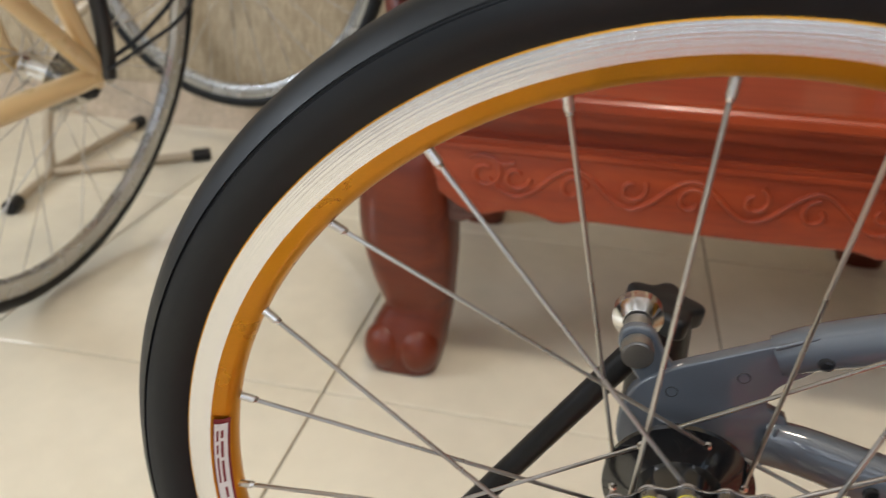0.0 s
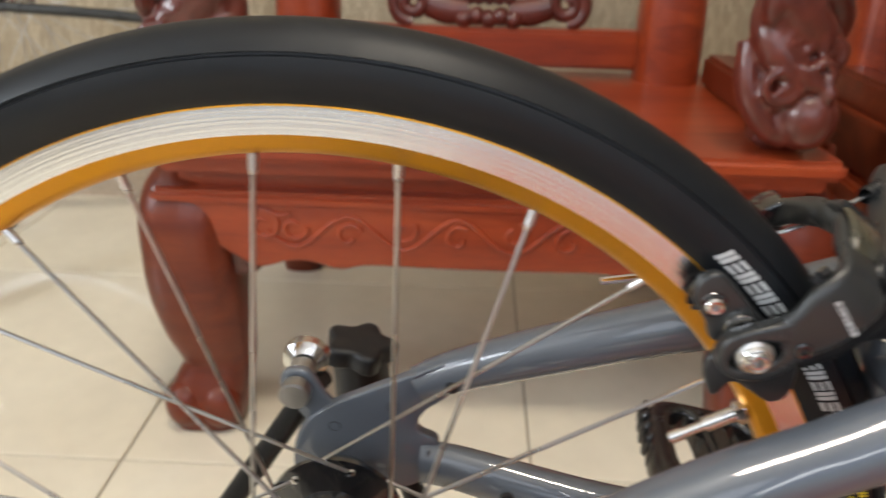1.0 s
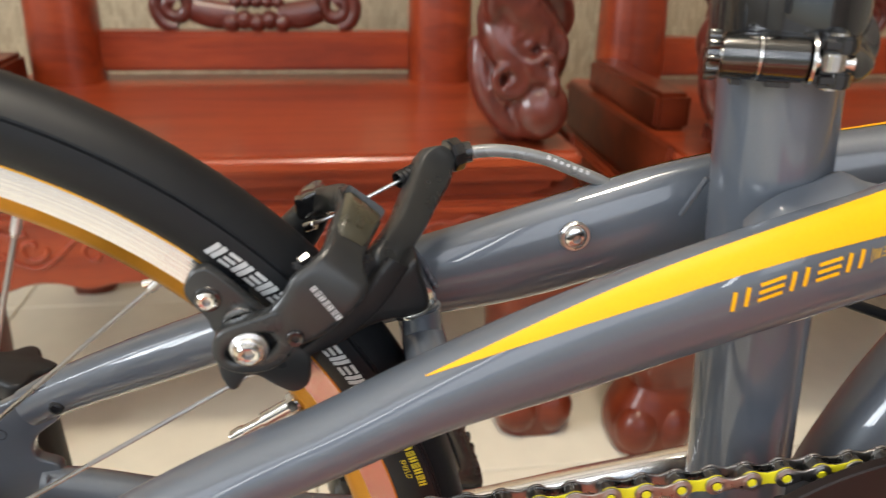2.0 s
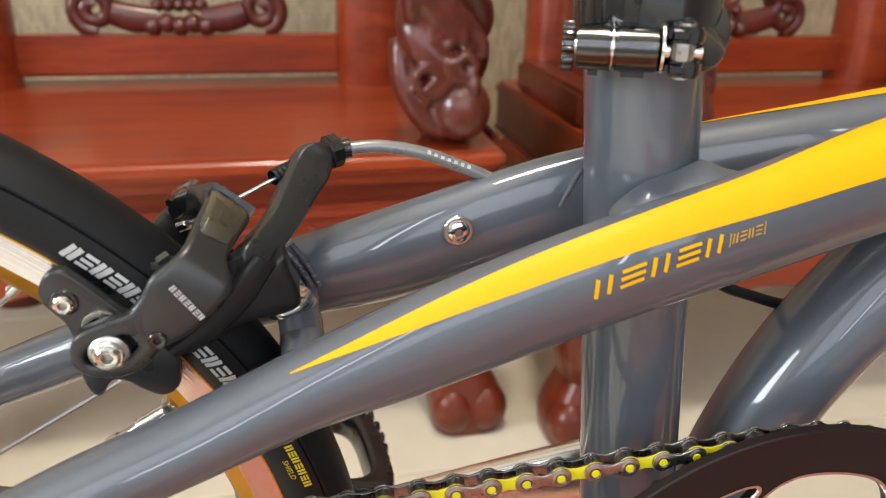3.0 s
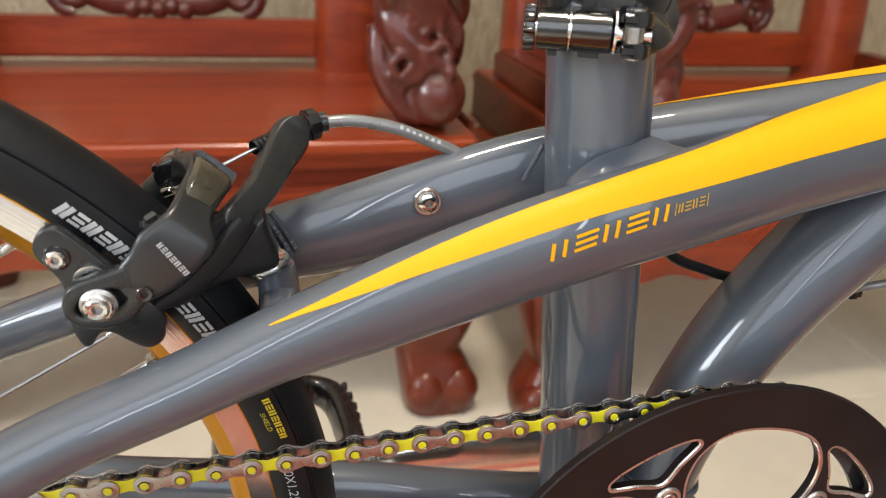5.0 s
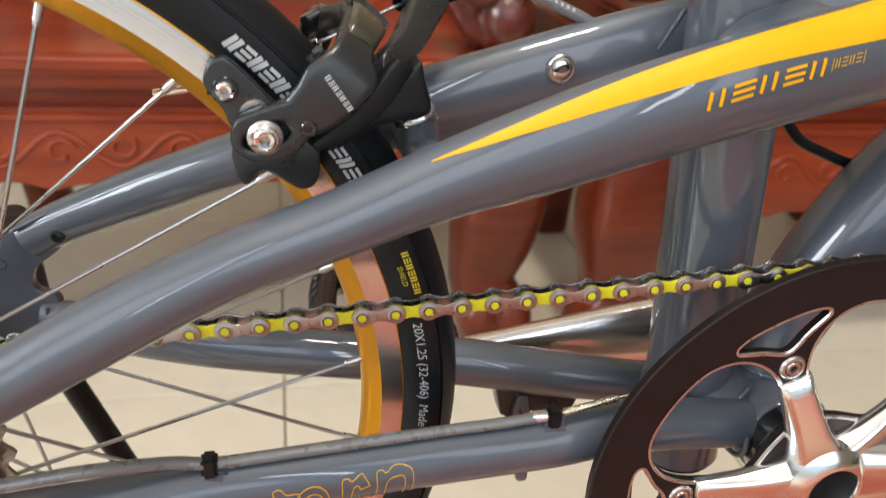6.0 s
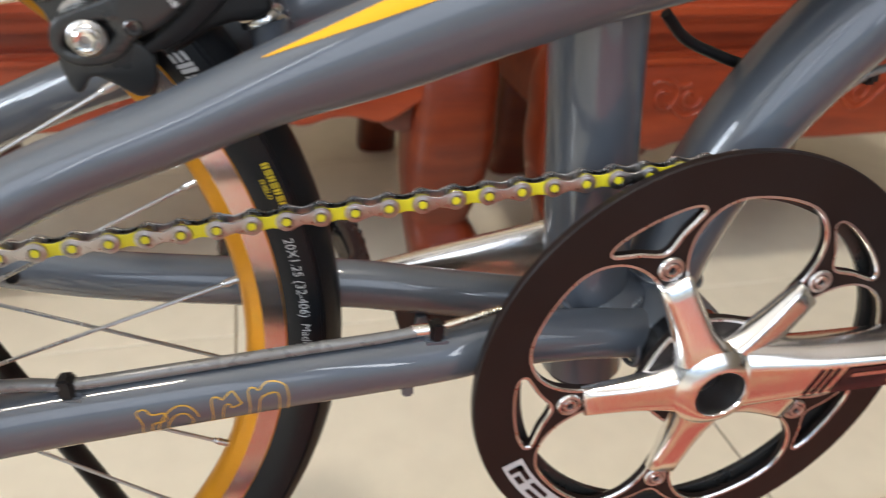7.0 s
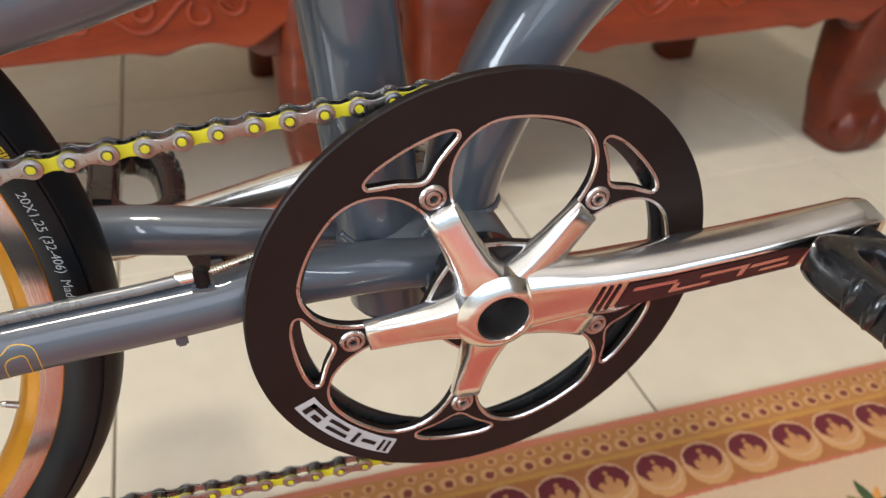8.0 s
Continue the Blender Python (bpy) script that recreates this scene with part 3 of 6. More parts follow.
# dropouts
for sy, nm in ((1, 9), (-1, 11)):
    out = catmull([(-0.006, 0.352), (-0.005, 0.380), (0.009, 0.396), (0.030, 0.407), (0.050, 0.4165), (0.072, 0.4270), (0.080, 0.4200), (0.070, 0.4060), (0.058, 0.3960), (0.056, 0.3850), (0.066, 0.3775), (0.060, 0.356), (0.040, 0.346), (0.016, 0.340)], 5, True)
    hole = [(0.021 + 0.0055 * math.cos(a), 0.359 + 0.0055 * math.sin(a)) for a in np.linspace(0, 6.1, 16)]
    drop = part("dropout", plate([out, hole], sy * 0.067, sy * 0.074, 0.0012), PAINT, bike)
    for hx, hz in ((0.014, 0.386), (0.043, 0.399)):
        part("eyelet", revolve([(0.0001, 0.0012), (0.0020, 0.0010), (0.0026, -0.0002), (0.0032, 0.0002), (0.0036, 0.0014)], (hx, sy * 0.067 - (0 if sy > 0 else 0.0), hz), "y", 14), SHADOWHOLE, drop)
for hx, hy, hz in ((0.0720, 0.0600, 0.4160), (0.100, 0.0475, 0.362)):
    part("eyelet", revolve([(0.0001, 0.001), (0.0021, 0.001), (0.0022, -0.0006), (0.0030, -0.0003), (0.0034, 0.0012)], (hx, hy, hz), "y", 14), SHADOWHOLE, bike)
for k, off in enumerate((0.0, 0.0026, 0.0050)):
    part("weld", bead(lambda f: (0.2215 + off + 0.0105 * f, 0.0268 + 0.4 * off, 0.4990 - 0.0185 * f + 0.6 * off + 0.0015 * math.sin(3.1 * f)), None, 0.0014, 16, 91 + k), PAINT, bike, "", 80)
part("weld", bead(lambda f: (0.052 + 0.016 * f, 0.0655, 0.4175 + 0.0080 * f), None, 0.0012, 14, 71), PAINT, bike, "", 80)
part("weld", bead(lambda f: (0.0610 - 0.003 * f, 0.0630, 0.3775 - 0.0220 * f), None, 0.0010, 16, 72), PAINT, bike, "", 80)
axle = part("axle", cyl((0.021, -0.082, 0.359), (0.021, 0.085, 0.359), 0.005, 20, bevel=0.001), CHROME, bike)
part("axle_nut", cyl((0.021, 0.075, 0.359), (0.021, 0.084, 0.359), 0.0085, 6, bevel=0.001), CHROME, axle)
part("axle_nut", cyl((0.021, -0.075, 0.359), (0.021, -0.084, 0.359), 0.0085, 6, bevel=0.001), CHROME, axle)

# yellow stripe and gold lettering on the near stay
S_X = [0.2265, 0.2455, 0.2635, 0.282, 0.302, 0.341, 0.380, 0.434, 0.52, 0.60]
S_UP = [31, 29, 26, 22.5, 19, 14.5, 7.5, -5.5, -20, -25]
S_LO = [33, 42, 47.5, 51.5, 55, 58, 62, 67.5, 70, 70]


def stripe(sweep):
    bm = bmesh.new()
    cols = []
    for x in np.linspace(S_X[0], S_X[-1], 110):
        u, lo, hi = sweep.row_at_x(x), np.interp(x, S_X, S_LO), np.interp(x, S_X, S_UP)
        cols.append([bm.verts.new(sweep.at(u, hi + (lo - hi) * k / 10, 0.00022)) for k in range(11)])
    for p, q in zip(cols, cols[1:]):
        for k in range(10):
            bm.faces.new((p[k], p[k + 1], q[k + 1], q[k]))
    bmesh.ops.recalc_face_normals(bm, faces=bm.faces)
    return bm


part("stripe", stripe(near_stay), YELLOW, frame_part, "tapering yellow stripe")
part("stripe", stripe(far_stay), YELLOW, frame_part, "tapering yellow stripe")


def on_sweep(sweep, x0, ang, slope=0.0, lift=0.0003):
    """Maps flat lettering onto a tube: its x runs along the tube from x0, its y up from the angle ang."""
    def fn(u, v):
        r = sweep.row_at_x(x0 + u * 0.955)
        i = min(int(r), len(sweep.h) - 1)
        return sweep.at(r, ang + slope * u - v / (0.5 * (sweep.h[i] + sweep.w[i])) * 57.3, lift)
    return fn


# plain open blocks in place of the model name, and a smaller bracketed row
split_parts("mark", warp(block_marks(5, 0.0097, 0.0082, 0.0050, 0.00105, 0.45), on_sweep(near_stay, 0.3185, 90.0, slope=-95)), YELLOW, frame_part, "plain yellow shape")
small = block_marks(4, 0.0030, 0.0024, 0.0027, 0.0004, 0.4)
small.transform(Matrix.Translation((0.0500, 0.0012, 0)))
split_parts("mark", warp(merge(small, ribbon([(0.0490, 0.0006), (0.0503, 0.0044)], 0.0004), ribbon([(0.0625, 0.0006), (0.0638, 0.0044)], 0.0004)), on_sweep(near_stay, 0.3185, 90.0, slope=-95)), GOLDLINE, frame_part, "small gold bracketed mark")


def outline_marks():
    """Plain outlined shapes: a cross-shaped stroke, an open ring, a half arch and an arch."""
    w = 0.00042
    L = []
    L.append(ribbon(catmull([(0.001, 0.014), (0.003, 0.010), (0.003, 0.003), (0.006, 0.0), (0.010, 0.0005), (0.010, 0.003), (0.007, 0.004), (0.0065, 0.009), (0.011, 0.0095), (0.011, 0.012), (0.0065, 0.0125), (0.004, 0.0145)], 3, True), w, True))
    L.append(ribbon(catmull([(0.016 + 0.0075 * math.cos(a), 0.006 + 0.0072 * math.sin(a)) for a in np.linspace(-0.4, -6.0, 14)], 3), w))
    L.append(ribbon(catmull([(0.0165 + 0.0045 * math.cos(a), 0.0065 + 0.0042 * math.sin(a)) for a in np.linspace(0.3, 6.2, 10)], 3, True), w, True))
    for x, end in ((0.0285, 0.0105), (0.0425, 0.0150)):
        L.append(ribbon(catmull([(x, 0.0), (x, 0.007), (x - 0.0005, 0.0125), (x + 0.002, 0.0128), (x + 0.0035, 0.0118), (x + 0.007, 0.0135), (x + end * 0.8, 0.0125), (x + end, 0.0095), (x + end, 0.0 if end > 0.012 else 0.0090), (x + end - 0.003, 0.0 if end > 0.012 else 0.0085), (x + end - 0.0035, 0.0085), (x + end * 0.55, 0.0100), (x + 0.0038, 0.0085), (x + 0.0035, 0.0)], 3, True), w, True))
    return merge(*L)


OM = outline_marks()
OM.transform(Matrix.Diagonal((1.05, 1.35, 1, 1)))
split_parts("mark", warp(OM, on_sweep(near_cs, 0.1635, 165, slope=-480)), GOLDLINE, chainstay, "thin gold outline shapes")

# ---- rear wheel ----
RIM = [(0.2056, 0.0088), (0.2060, 0.0085), (0.2060, 0.0075), (0.2030, 0.0073), (0.1995, 0.0040)]
RIM_IN = [(0.2050, 0.0089), (0.1957, 0.0086), (0.1950, 0.0080), (0.1912, 0.0062), (0.1884, 0.0038)]
rim_profile = [(r, -y) for r, y in RIM] + RIM[::-1] + RIM_IN + [(0.1873, 0.0)] + [(r, -y) for r, y in RIM_IN[::-1]]
wheel = part("rear_wheel", revolve(rim_profile, HUB, "y", 160, True, lambda j: 1 if j in (10, 19) else 0), [GOLD, BRAKETRACK], bike, "gold anodised rim with bare machined brake track")

TYR = [0.2050, 0.2068, 0.2105, 0.2145, 0.2180, 0.2210, 0.2213, 0.2221, 0.2225, 0.2262, 0.2291, 0.2308]
TYY = [0.0082, 0.0102, 0.0132, 0.0147, 0.0148, 0.0143, 0.0128, 0.0126, 0.0137, 0.0106, 0.0065, 0.0020]
TY = [(r, -y) for r, y in zip(TYR, TYY)] + [(r, y) for r, y in zip(TYR[::-1], TYY[::-1])]
tyre = part("tyre", revolve(TY, HUB, "y", 180), RUBBER, wheel, "slick black tyre with printed sidewall", 50)


def tyre_y(r):
    return -float(np.interp(r, TYR, TYY))


def on_tyre(a0, r0):
    """Maps lettering onto the tyre's near side: it runs clockwise from the angle a0 on the radius r0, its tops outwards."""
    def fn(u, v):
        r = r0 + v
        a = radians(a0) - u / r0
        return Vector((HUB.x + r * math.cos(a), tyre_y(r) - 0.00035, HUB.z + r * math.sin(a)))
    return fn


def cut(bm, n=1):
    bmesh.ops.subdivide_edges(bm, edges=[e for e in bm.edges if e.calc_length() > 0.003], cuts=n)
    return bm


# spokes, nipples and hub
HUBF = 0.0270
hub = part("hub", revolve([(0.006, -0.060), (0.012, -0.058), (0.013, -0.022), (0.017, -0.0185), (0.0315, -0.0175), (0.0320, -0.0155), (0.026, -0.0140), (0.019, -0.011), (0.017, -0.006), (0.017, 0.018), (0.019, 0.029), (0.026, 0.0330), (0.0320, 0.0345), (0.0320, 0.0370), (0.026, 0.0385), (0.017, 0.042), (0.016, 0.058), (0.0075, 0.063)], HUB, "y", 56), BLACKGLOSS, wheel, "black high-flange hub")
spoke_rows = []
for i in range(24):
    a = radians(94.5 - 14.68 * (i if i < 12 else i - 24))
    side = -1 if i % 2 == 0 else 1
    turn = (1 if (i // 2) % 2 == 0 else -1) * -side
    fa = a + turn * radians(66)
    fy = -0.0165 if side < 0 else 0.0358
    p = Vector((HUB.x + 0.1885 * math.cos(a), side * 0.001, HUB.z + 0.1885 * math.sin(a)))
    q = Vector((HUB.x + HUBF * math.cos(fa), fy + (0.0022 if turn > 0 else -0.0022), HUB.z + HUBF * math.sin(fa)))
    spoke_rows.append((p, q))
spoke_me = finish(merge(cyl((0, 0, 0), (0, 0, 1), 0.00092, 8)), STEEL)
nip_me = finish(merge(cyl((0, 0, -0.002), (0, 0, 0.0066), 0.00170, 12, bevel=0.0003), cyl((0, 0, 0.0066), (0, 0, 0.0082), 0.0016, 12, 0.0011)), BOLTGREY)
head_me = finish(revolve([(0.0001, -0.0016), (0.0017, -0.0012), (0.0022, 0), (0.0017, 0.0012)], (0, 0, 0), "y", 12), CHROME)
for p, q in spoke_rows:
    d = q - p
    rot = d.to_track_quat("Z", "Y").to_matrix().to_4x4()
    piece("spoke", spoke_me, wheel, Matrix.Translation(p) @ rot @ Matrix.Diagonal((1, 1, d.length, 1)))
    piece("nipple", nip_me, wheel, Matrix.Translation(p) @ rot)
    piece("spoke_head", head_me, wheel, Matrix.Translation(q))

# valve
va = Vector((0.182 - HUB.x, 0, 0.453 - HUB.z)).normalized()
vp = HUB + va * 0.1880
valve = part("valve", merge(cyl(vp, vp - va * 0.016, 0.0031, 14), cyl(vp - va * 0.0005, vp - va * 0.004, 0.0050, 8, bevel=0.0006), cyl(vp - va * 0.016, vp - va * 0.024, 0.0020, 12), cyl(vp - va * 0.024, vp - va * 0.030, 0.0026, 12, bevel=0.0006)), CHROME, wheel, "threaded metal valve")

# rim sticker
def on_rim(a0):
    def fn(u, v):
        f = v / 0.0105
        r, y = 0.1944 - 0.0060 * f, -0.0084 + 0.0046 * f * f
        a = radians(a0) + u / 0.192
        return Vector((HUB.x + r * math.cos(a), y - 0.0004, HUB.z + r * math.sin(a)))
    return fn


part("sticker", warp(cut(bars([(0, 0.060)], 0.0100), 2), on_rim(170.2)), MAROON, wheel, "maroon and white rim sticker")
part("sticker", warp(cut(bars([(0.0025, 0.055)], 0.0078), 2), lambda u, v: on_rim(170.2)(u, v + 0.0011) + Vector((0, -0.0002, 0))), STICKER, wheel, "white sticker panel")
split_parts("print", warp(merge(bars([(0.006, 0.0042), (0.012, 0.009), (0.023, 0.012), (0.038, 0.006)], 0.0014), ), lambda u, v: on_rim(170.2)(u, v + 0.0055) + Vector((0, -0.0004, 0))), MAROON, wheel)
split_parts("print", warp(merge(bars([(0.006, 0.0060), (0.014, 0.005), (0.021, 0.014)], 0.0012), ), lambda u, v: on_rim(170.2)(u, v + 0.0028) + Vector((0, -0.0004, 0))), MAROON, wheel)

# sidewall prints: the maker's name and line as plain slanted blocks, the size in words
split_parts("print", warp(block_marks(8, 0.0051, 0.0043, 0.0058, 0.00135, 0.3), on_tyre(49.7, 0.2114)), TYREPRINT, tyre, "white slanted block print")
split_parts("print", warp(block_marks(6, 0.0048, 0.0040, 0.0056, 0.0012, 0.3), on_tyre(36.9, 0.2114)), TYREPRINT, tyre, "white slanted block print")
split_parts("print", warp(block_marks(7, 0.0030, 0.0025, 0.0029, 0.0007, 0.1), on_tyre(21.8, 0.2158)), TYREGOLD, tyre, "yellow block print")
part("print", warp(letters("SHIELD", 0.0030), on_tyre(20.2, 0.2124)), TYREGOLD, tyre, "yellow lettering")
part("print", warp(cut(letters("20X1.25 (32-406)  Made in Japan", 0.0056)), on_tyre(12.6, 0.2120)), TYREPRINT, tyre, "white size lettering")

# ---- cassette, chain and chainwheel ----
def sprocket(teeth, r, y, t, depth=0.0042, inner=0.6):
    o = []
    for k in range(teeth * 6):
        a = 2 * math.pi * k / (teeth * 6)
        ph = (k % 6) / 6
        o.append((r + depth * (0.5 * math.cos(2 * math.pi * ph) - 0.1), a))
    h = [(r * inner * math.cos(a), r * inner * math.sin(a)) for a in np.linspace(0, 2 * math.pi, 40)[:-1]]
    return [(q * math.cos(a), q * math.sin(a)) for q, a in o], h


for teeth, y in ((23, -0.0210), (21, -0.0250), (19, -0.0290), (17, -0.0330), (15, -0.0370), (14, -0.0410), (13, -0.0450), (12, -0.0490), (11, -0.0530)):
    r = teeth * 0.0127 / (2 * math.pi)
    o, h = sprocket(teeth, r, y, 0.0018)
    part("sprocket", plate([[(HUB.x + u, HUB.z + v) for u, v in o], [(HUB.x + u, HUB.z + v) for u, v in h]], y - 0.0009, y + 0.0009, 0.0002), SATIN, wheel, "toothed silver sprocket")
part("cassette_carrier", revolve([(0.014, -0.057), (0.018, -0.054), (0.022, -0.034), (0.030, -0.0235), (0.030, -0.0188), (0.014, -0.0180)], HUB, "y", 40), BLACKGLOSS, wheel)

RING_R, COG_R = 50 * 0.0127 / (2 * math.pi), 23 * 0.0127 / (2 * math.pi)
RC, CC = Vector((BB.x, 0, BB.z)), Vector((HUB.x, 0, HUB.z))
dx, dz = RC.x - CC.x, RC.z - CC.z
base_a = math.atan2(dz, dx)
tan_a = base_a + math.pi / 2 + math.asin((RING_R - COG_R) / math.hypot(dx, dz)) * 1.0
cog_arc = [(CC.x + COG_R * math.cos(a), CC.z + COG_R * math.sin(a)) for a in np.linspace(radians(292), tan_a, 50)]
ring_arc = [(RC.x + RING_R * math.cos(a), RC.z + RING_R * math.sin(a)) for a in np.linspace(tan_a, radians(-93), 90)]
low = catmull([ring_arc[-1], (0.300, 0.2375), (0.110, 0.2470), (0.066, 0.2500), (0.047, 0.2650), (0.052, 0.2830), cog_arc[0]], 12)
loop = np.array(cog_arc + ring_arc + [tuple(p) for p in low[1:-1]])
seg_l = np.linalg.norm(np.roll(loop, -1, 0) - loop, axis=1)
cum = np.r_[0, np.cumsum(seg_l)]
total = cum[-1]
LINKS = int(round(total / 0.0127 / 2)) * 2
closed_loop = np.vstack([loop, loop[:1]])
ANCHOR = cum[49] + (0.2150 - loop[49][0]) / (loop[50][0] - loop[49][0]) * seg_l[49]
pins = []
for k in range(LINKS):
    s = (ANCHOR + (k - 1) * total / LINKS) % total
    x, z = np.interp(s, cum, closed_loop[:, 0]), np.interp(s, cum, closed_loop[:, 1])
    y = -0.0210 - 0.0268 * min(max((x - 0.019) / 0.3885, 0), 1)
    pins.append(Vector((x, y, z)))


def dogbone(l, r, waist):
    o = []
    for a in np.linspace(-130, 130, 15):
        o.append((l / 2 + r * math.cos(radians(a)), r * math.sin(radians(a))))
    o.append((0, waist))
    for a in np.linspace(50, 310, 15):
        o.append((-l / 2 + r * math.cos(radians(a)), r * math.sin(radians(a))))
    o.append((0, -waist))
    return o


def link_outer():
    bms = []
    for y in (-0.0031, 0.0031):
        bms.append(plate([dogbone(0.0127, 0.0040, 0.0020)], y - 0.0005, y + 0.0005, 0.00025))
    for x in (-0.00635, 0.00635):
        pin = cyl((x, -0.0038, 0), (x, 0.0039, 0), 0.0020, 14, bevel=0.0002)
        for f in pin.faces:
            f.material_index = 2
        bms.append(pin)
        rim = revolve([(0.0021, -0.0036), (0.0023, -0.00385), (0.0028, -0.00375), (0.0031, -0.0036)], (x, 0, 0), "y", 16)
        bms.append(rim)
        cap = cyl((x, -0.0037, 0), (x, -0.0041, 0), 0.0016, 14, bevel=0.0001)
        for f in cap.faces:
            f.material_index = 1
        bms.append(cap)
    return finish(merge(*bms), [CHAINOUT, CHAINYELLOW, CHAINDARK])


def link_inner():
    bms = []
    for y in (-0.0020, 0.0020):
        b = plate([dogbone(0.0127, 0.0040, 0.0024)], y - 0.0005, y + 0.0005, 0.0002)
        for f in b.faces:
            f.material_index = 1 if f.calc_center_median().y < -0.0021 else 0
        bms.append(b)
    for x in (-0.00635, 0.00635):
        bms.append(cyl((x, -0.0015, 0), (x, 0.0015, 0), 0.0036, 14))
    return finish(merge(*bms), [CHAINDARK, CHAINYELLOW])


lo_me, li_me = link_outer(), link_inner()
chain = part("chain", cyl(pins[0] + Vector((0, -0.0005, 0)), pins[0] + Vector((0, 0.0005, 0)), 0.002, 8), CHAINDARK, bike, "roller chain with nickel and yellow links")
for k in range(LINKS):
    p, q = pins[k], pins[(k + 1) % LINKS]
    d = q - p
    m = Matrix.Translation((p + q) / 2) @ Matrix.Rotation(-math.atan2(d.z, d.x), 4, "Y") @ Matrix.Rotation(math.atan2(d.y, math.hypot(d.x, d.z)), 4, "Z")
    piece("outer_link" if k % 2 == 0 else "inner_link", lo_me if k % 2 == 0 else li_me, chain, m)

# chainwheel plate with five petal windows and five slim slots
RY = -0.0535
BOLT_A = [115.5 - 72 * k for k in range(5)]


def polar(r, a):
    return (BB.x + r * math.cos(radians(a)), BB.z + r * math.sin(radians(a)))


outer = [polar(0.1082, a) for a in np.linspace(0, 360, 181)[:-1]]
holes = []
for ba in BOLT_A:
    pa = ba - 36
    P = [(0.0880, 0), (0.0876, 10), (0.0850, 16.5), (0.0795, 22), (0.0720, 26), (0.0630, 28.6), (0.0520, 30), (0.0400, 33), (0.0330, 27), (0.0300, 0)]
    P = P + [(r, -a) for r, a in P[1:-1]][::-1]
    holes.append(catmull([polar(r, pa + a) for r, a in P], 4, True))
    T = [(0.0888, 0), (0.0888, 8), (0.0880, 12.4), (0.0862, 13.4), (0.0842, 12.2), (0.0790, 6.8), (0.0745, 2.6), (0.0732, 0)]
    T = T + [(r, -a) for r, a in T[1:-1]][::-1]
    holes.append(catmull([polar(r, ba + a) for r, a in T], 3, True))
ring_bm = plate([outer] + holes, RY - 0.0022, RY + 0.0022, 0.0006, True, 0)
for f in ring_bm.faces:
    c = f.calc_center_median() - BB
    if math.hypot(c.x, c.z) > 0.1:
        f.material_index = 0
chainwheel = part("chainwheel", ring_bm, [RINGBLACK, POLISH], bike, "dark anodised chainwheel guard with bright cut edges", 25)
tooth_o = sprocket(50, RING_R, 0, 0)[0]
part("toothed_ring", plate([[(BB.x + u, BB.z + v) for u, v in tooth_o], [polar(0.0845, a) for a in np.linspace(0, 360, 90)[:-1]]], -0.0485, -0.0455, 0.0003), BLACKSATIN, chainwheel, "black toothed ring")
for k, ba in enumerate(BOLT_A):
    x, z = polar(0.0645, ba)
    part("chainwheel_bolt", revolve([(0.0001, -0.0006), (0.0016, -0.0006), (0.0018, -0.0016), (0.0030, -0.0017), (0.0033, -0.0009), (0.0037, -0.0009), (0.0040, -0.0014), (0.0052, -0.0012), (0.0058, -0.0004), (0.0058, 0.0)], (x, RY - 0.0022, z), "y", 24, False, lambda j: 1 if j < 1 or j == 4 else 0), [BOLTGREY, SHADOWHOLE], chainwheel)
# bright machined line round each window
for h in holes:
    p = np.array(h)
    c = p.mean(0)
    t = np.roll(p, -1, 0) - np.roll(p, 1, 0)
    nrm = np.c_[t[:, 1], -t[:, 0]] / np.linalg.norm(t, axis=1)[:, None]
    if ((p - c) * nrm).sum() < 0:
        nrm = -nrm
    rb = ribbon(p + nrm * 0.0010, 0.0011, True)
    part("cut_edge", warp(rb, lambda u, v: Vector((u, RY - 0.00245, v))), BOLTGREY, chainwheel)
# pale label on the guard
lab = bmesh.new()
lo = [lab.verts.new((*(lambda p: (p[0], RY - 0.0026, p[1]))(polar(0.0910, a)),)) for a in np.linspace(204, 240, 15)]
hi = [lab.verts.new((*(lambda p: (p[0], RY - 0.0026, p[1]))(polar(0.1012, a)),)) for a in np.linspace(204, 240, 15)]
for k in range(14):
    lab.faces.new((lo[k], lo[k + 1], hi[k + 1], hi[k]))
part("mark", lab, LIGHTPRINT, chainwheel, "pale printed panel")
lab = bmesh.new()
for a0, a1, r0, r1 in (((a - 20, b - 20, c - 0.0034, e - 0.0034) for a, b, c, e in ((226, 233, 0.0962, 0.0985), (226, 228, 0.0962, 0.103), (229.5, 233, 0.0998, 0.1025), (235, 243, 0.0965, 0.0985), (236, 244, 0.1005, 0.1025), (246, 247.5, 0.0962, 0.103), (249, 254, 0.0985, 0.1008), (255.5, 256.6, 0.096, 0.1034), (257.6, 258.7, 0.096, 0.1034)))):
    v = [lab.verts.new((polar(r, a)[0], RY - 0.0029, polar(r, a)[1])) for r, a in ((r0, a0), (r0, a1), (r1, a1), (r1, a0))]
    lab.faces.new(v)
split_parts("mark", lab, RINGBLACK, chainwheel, "dark plain shapes on the panel")

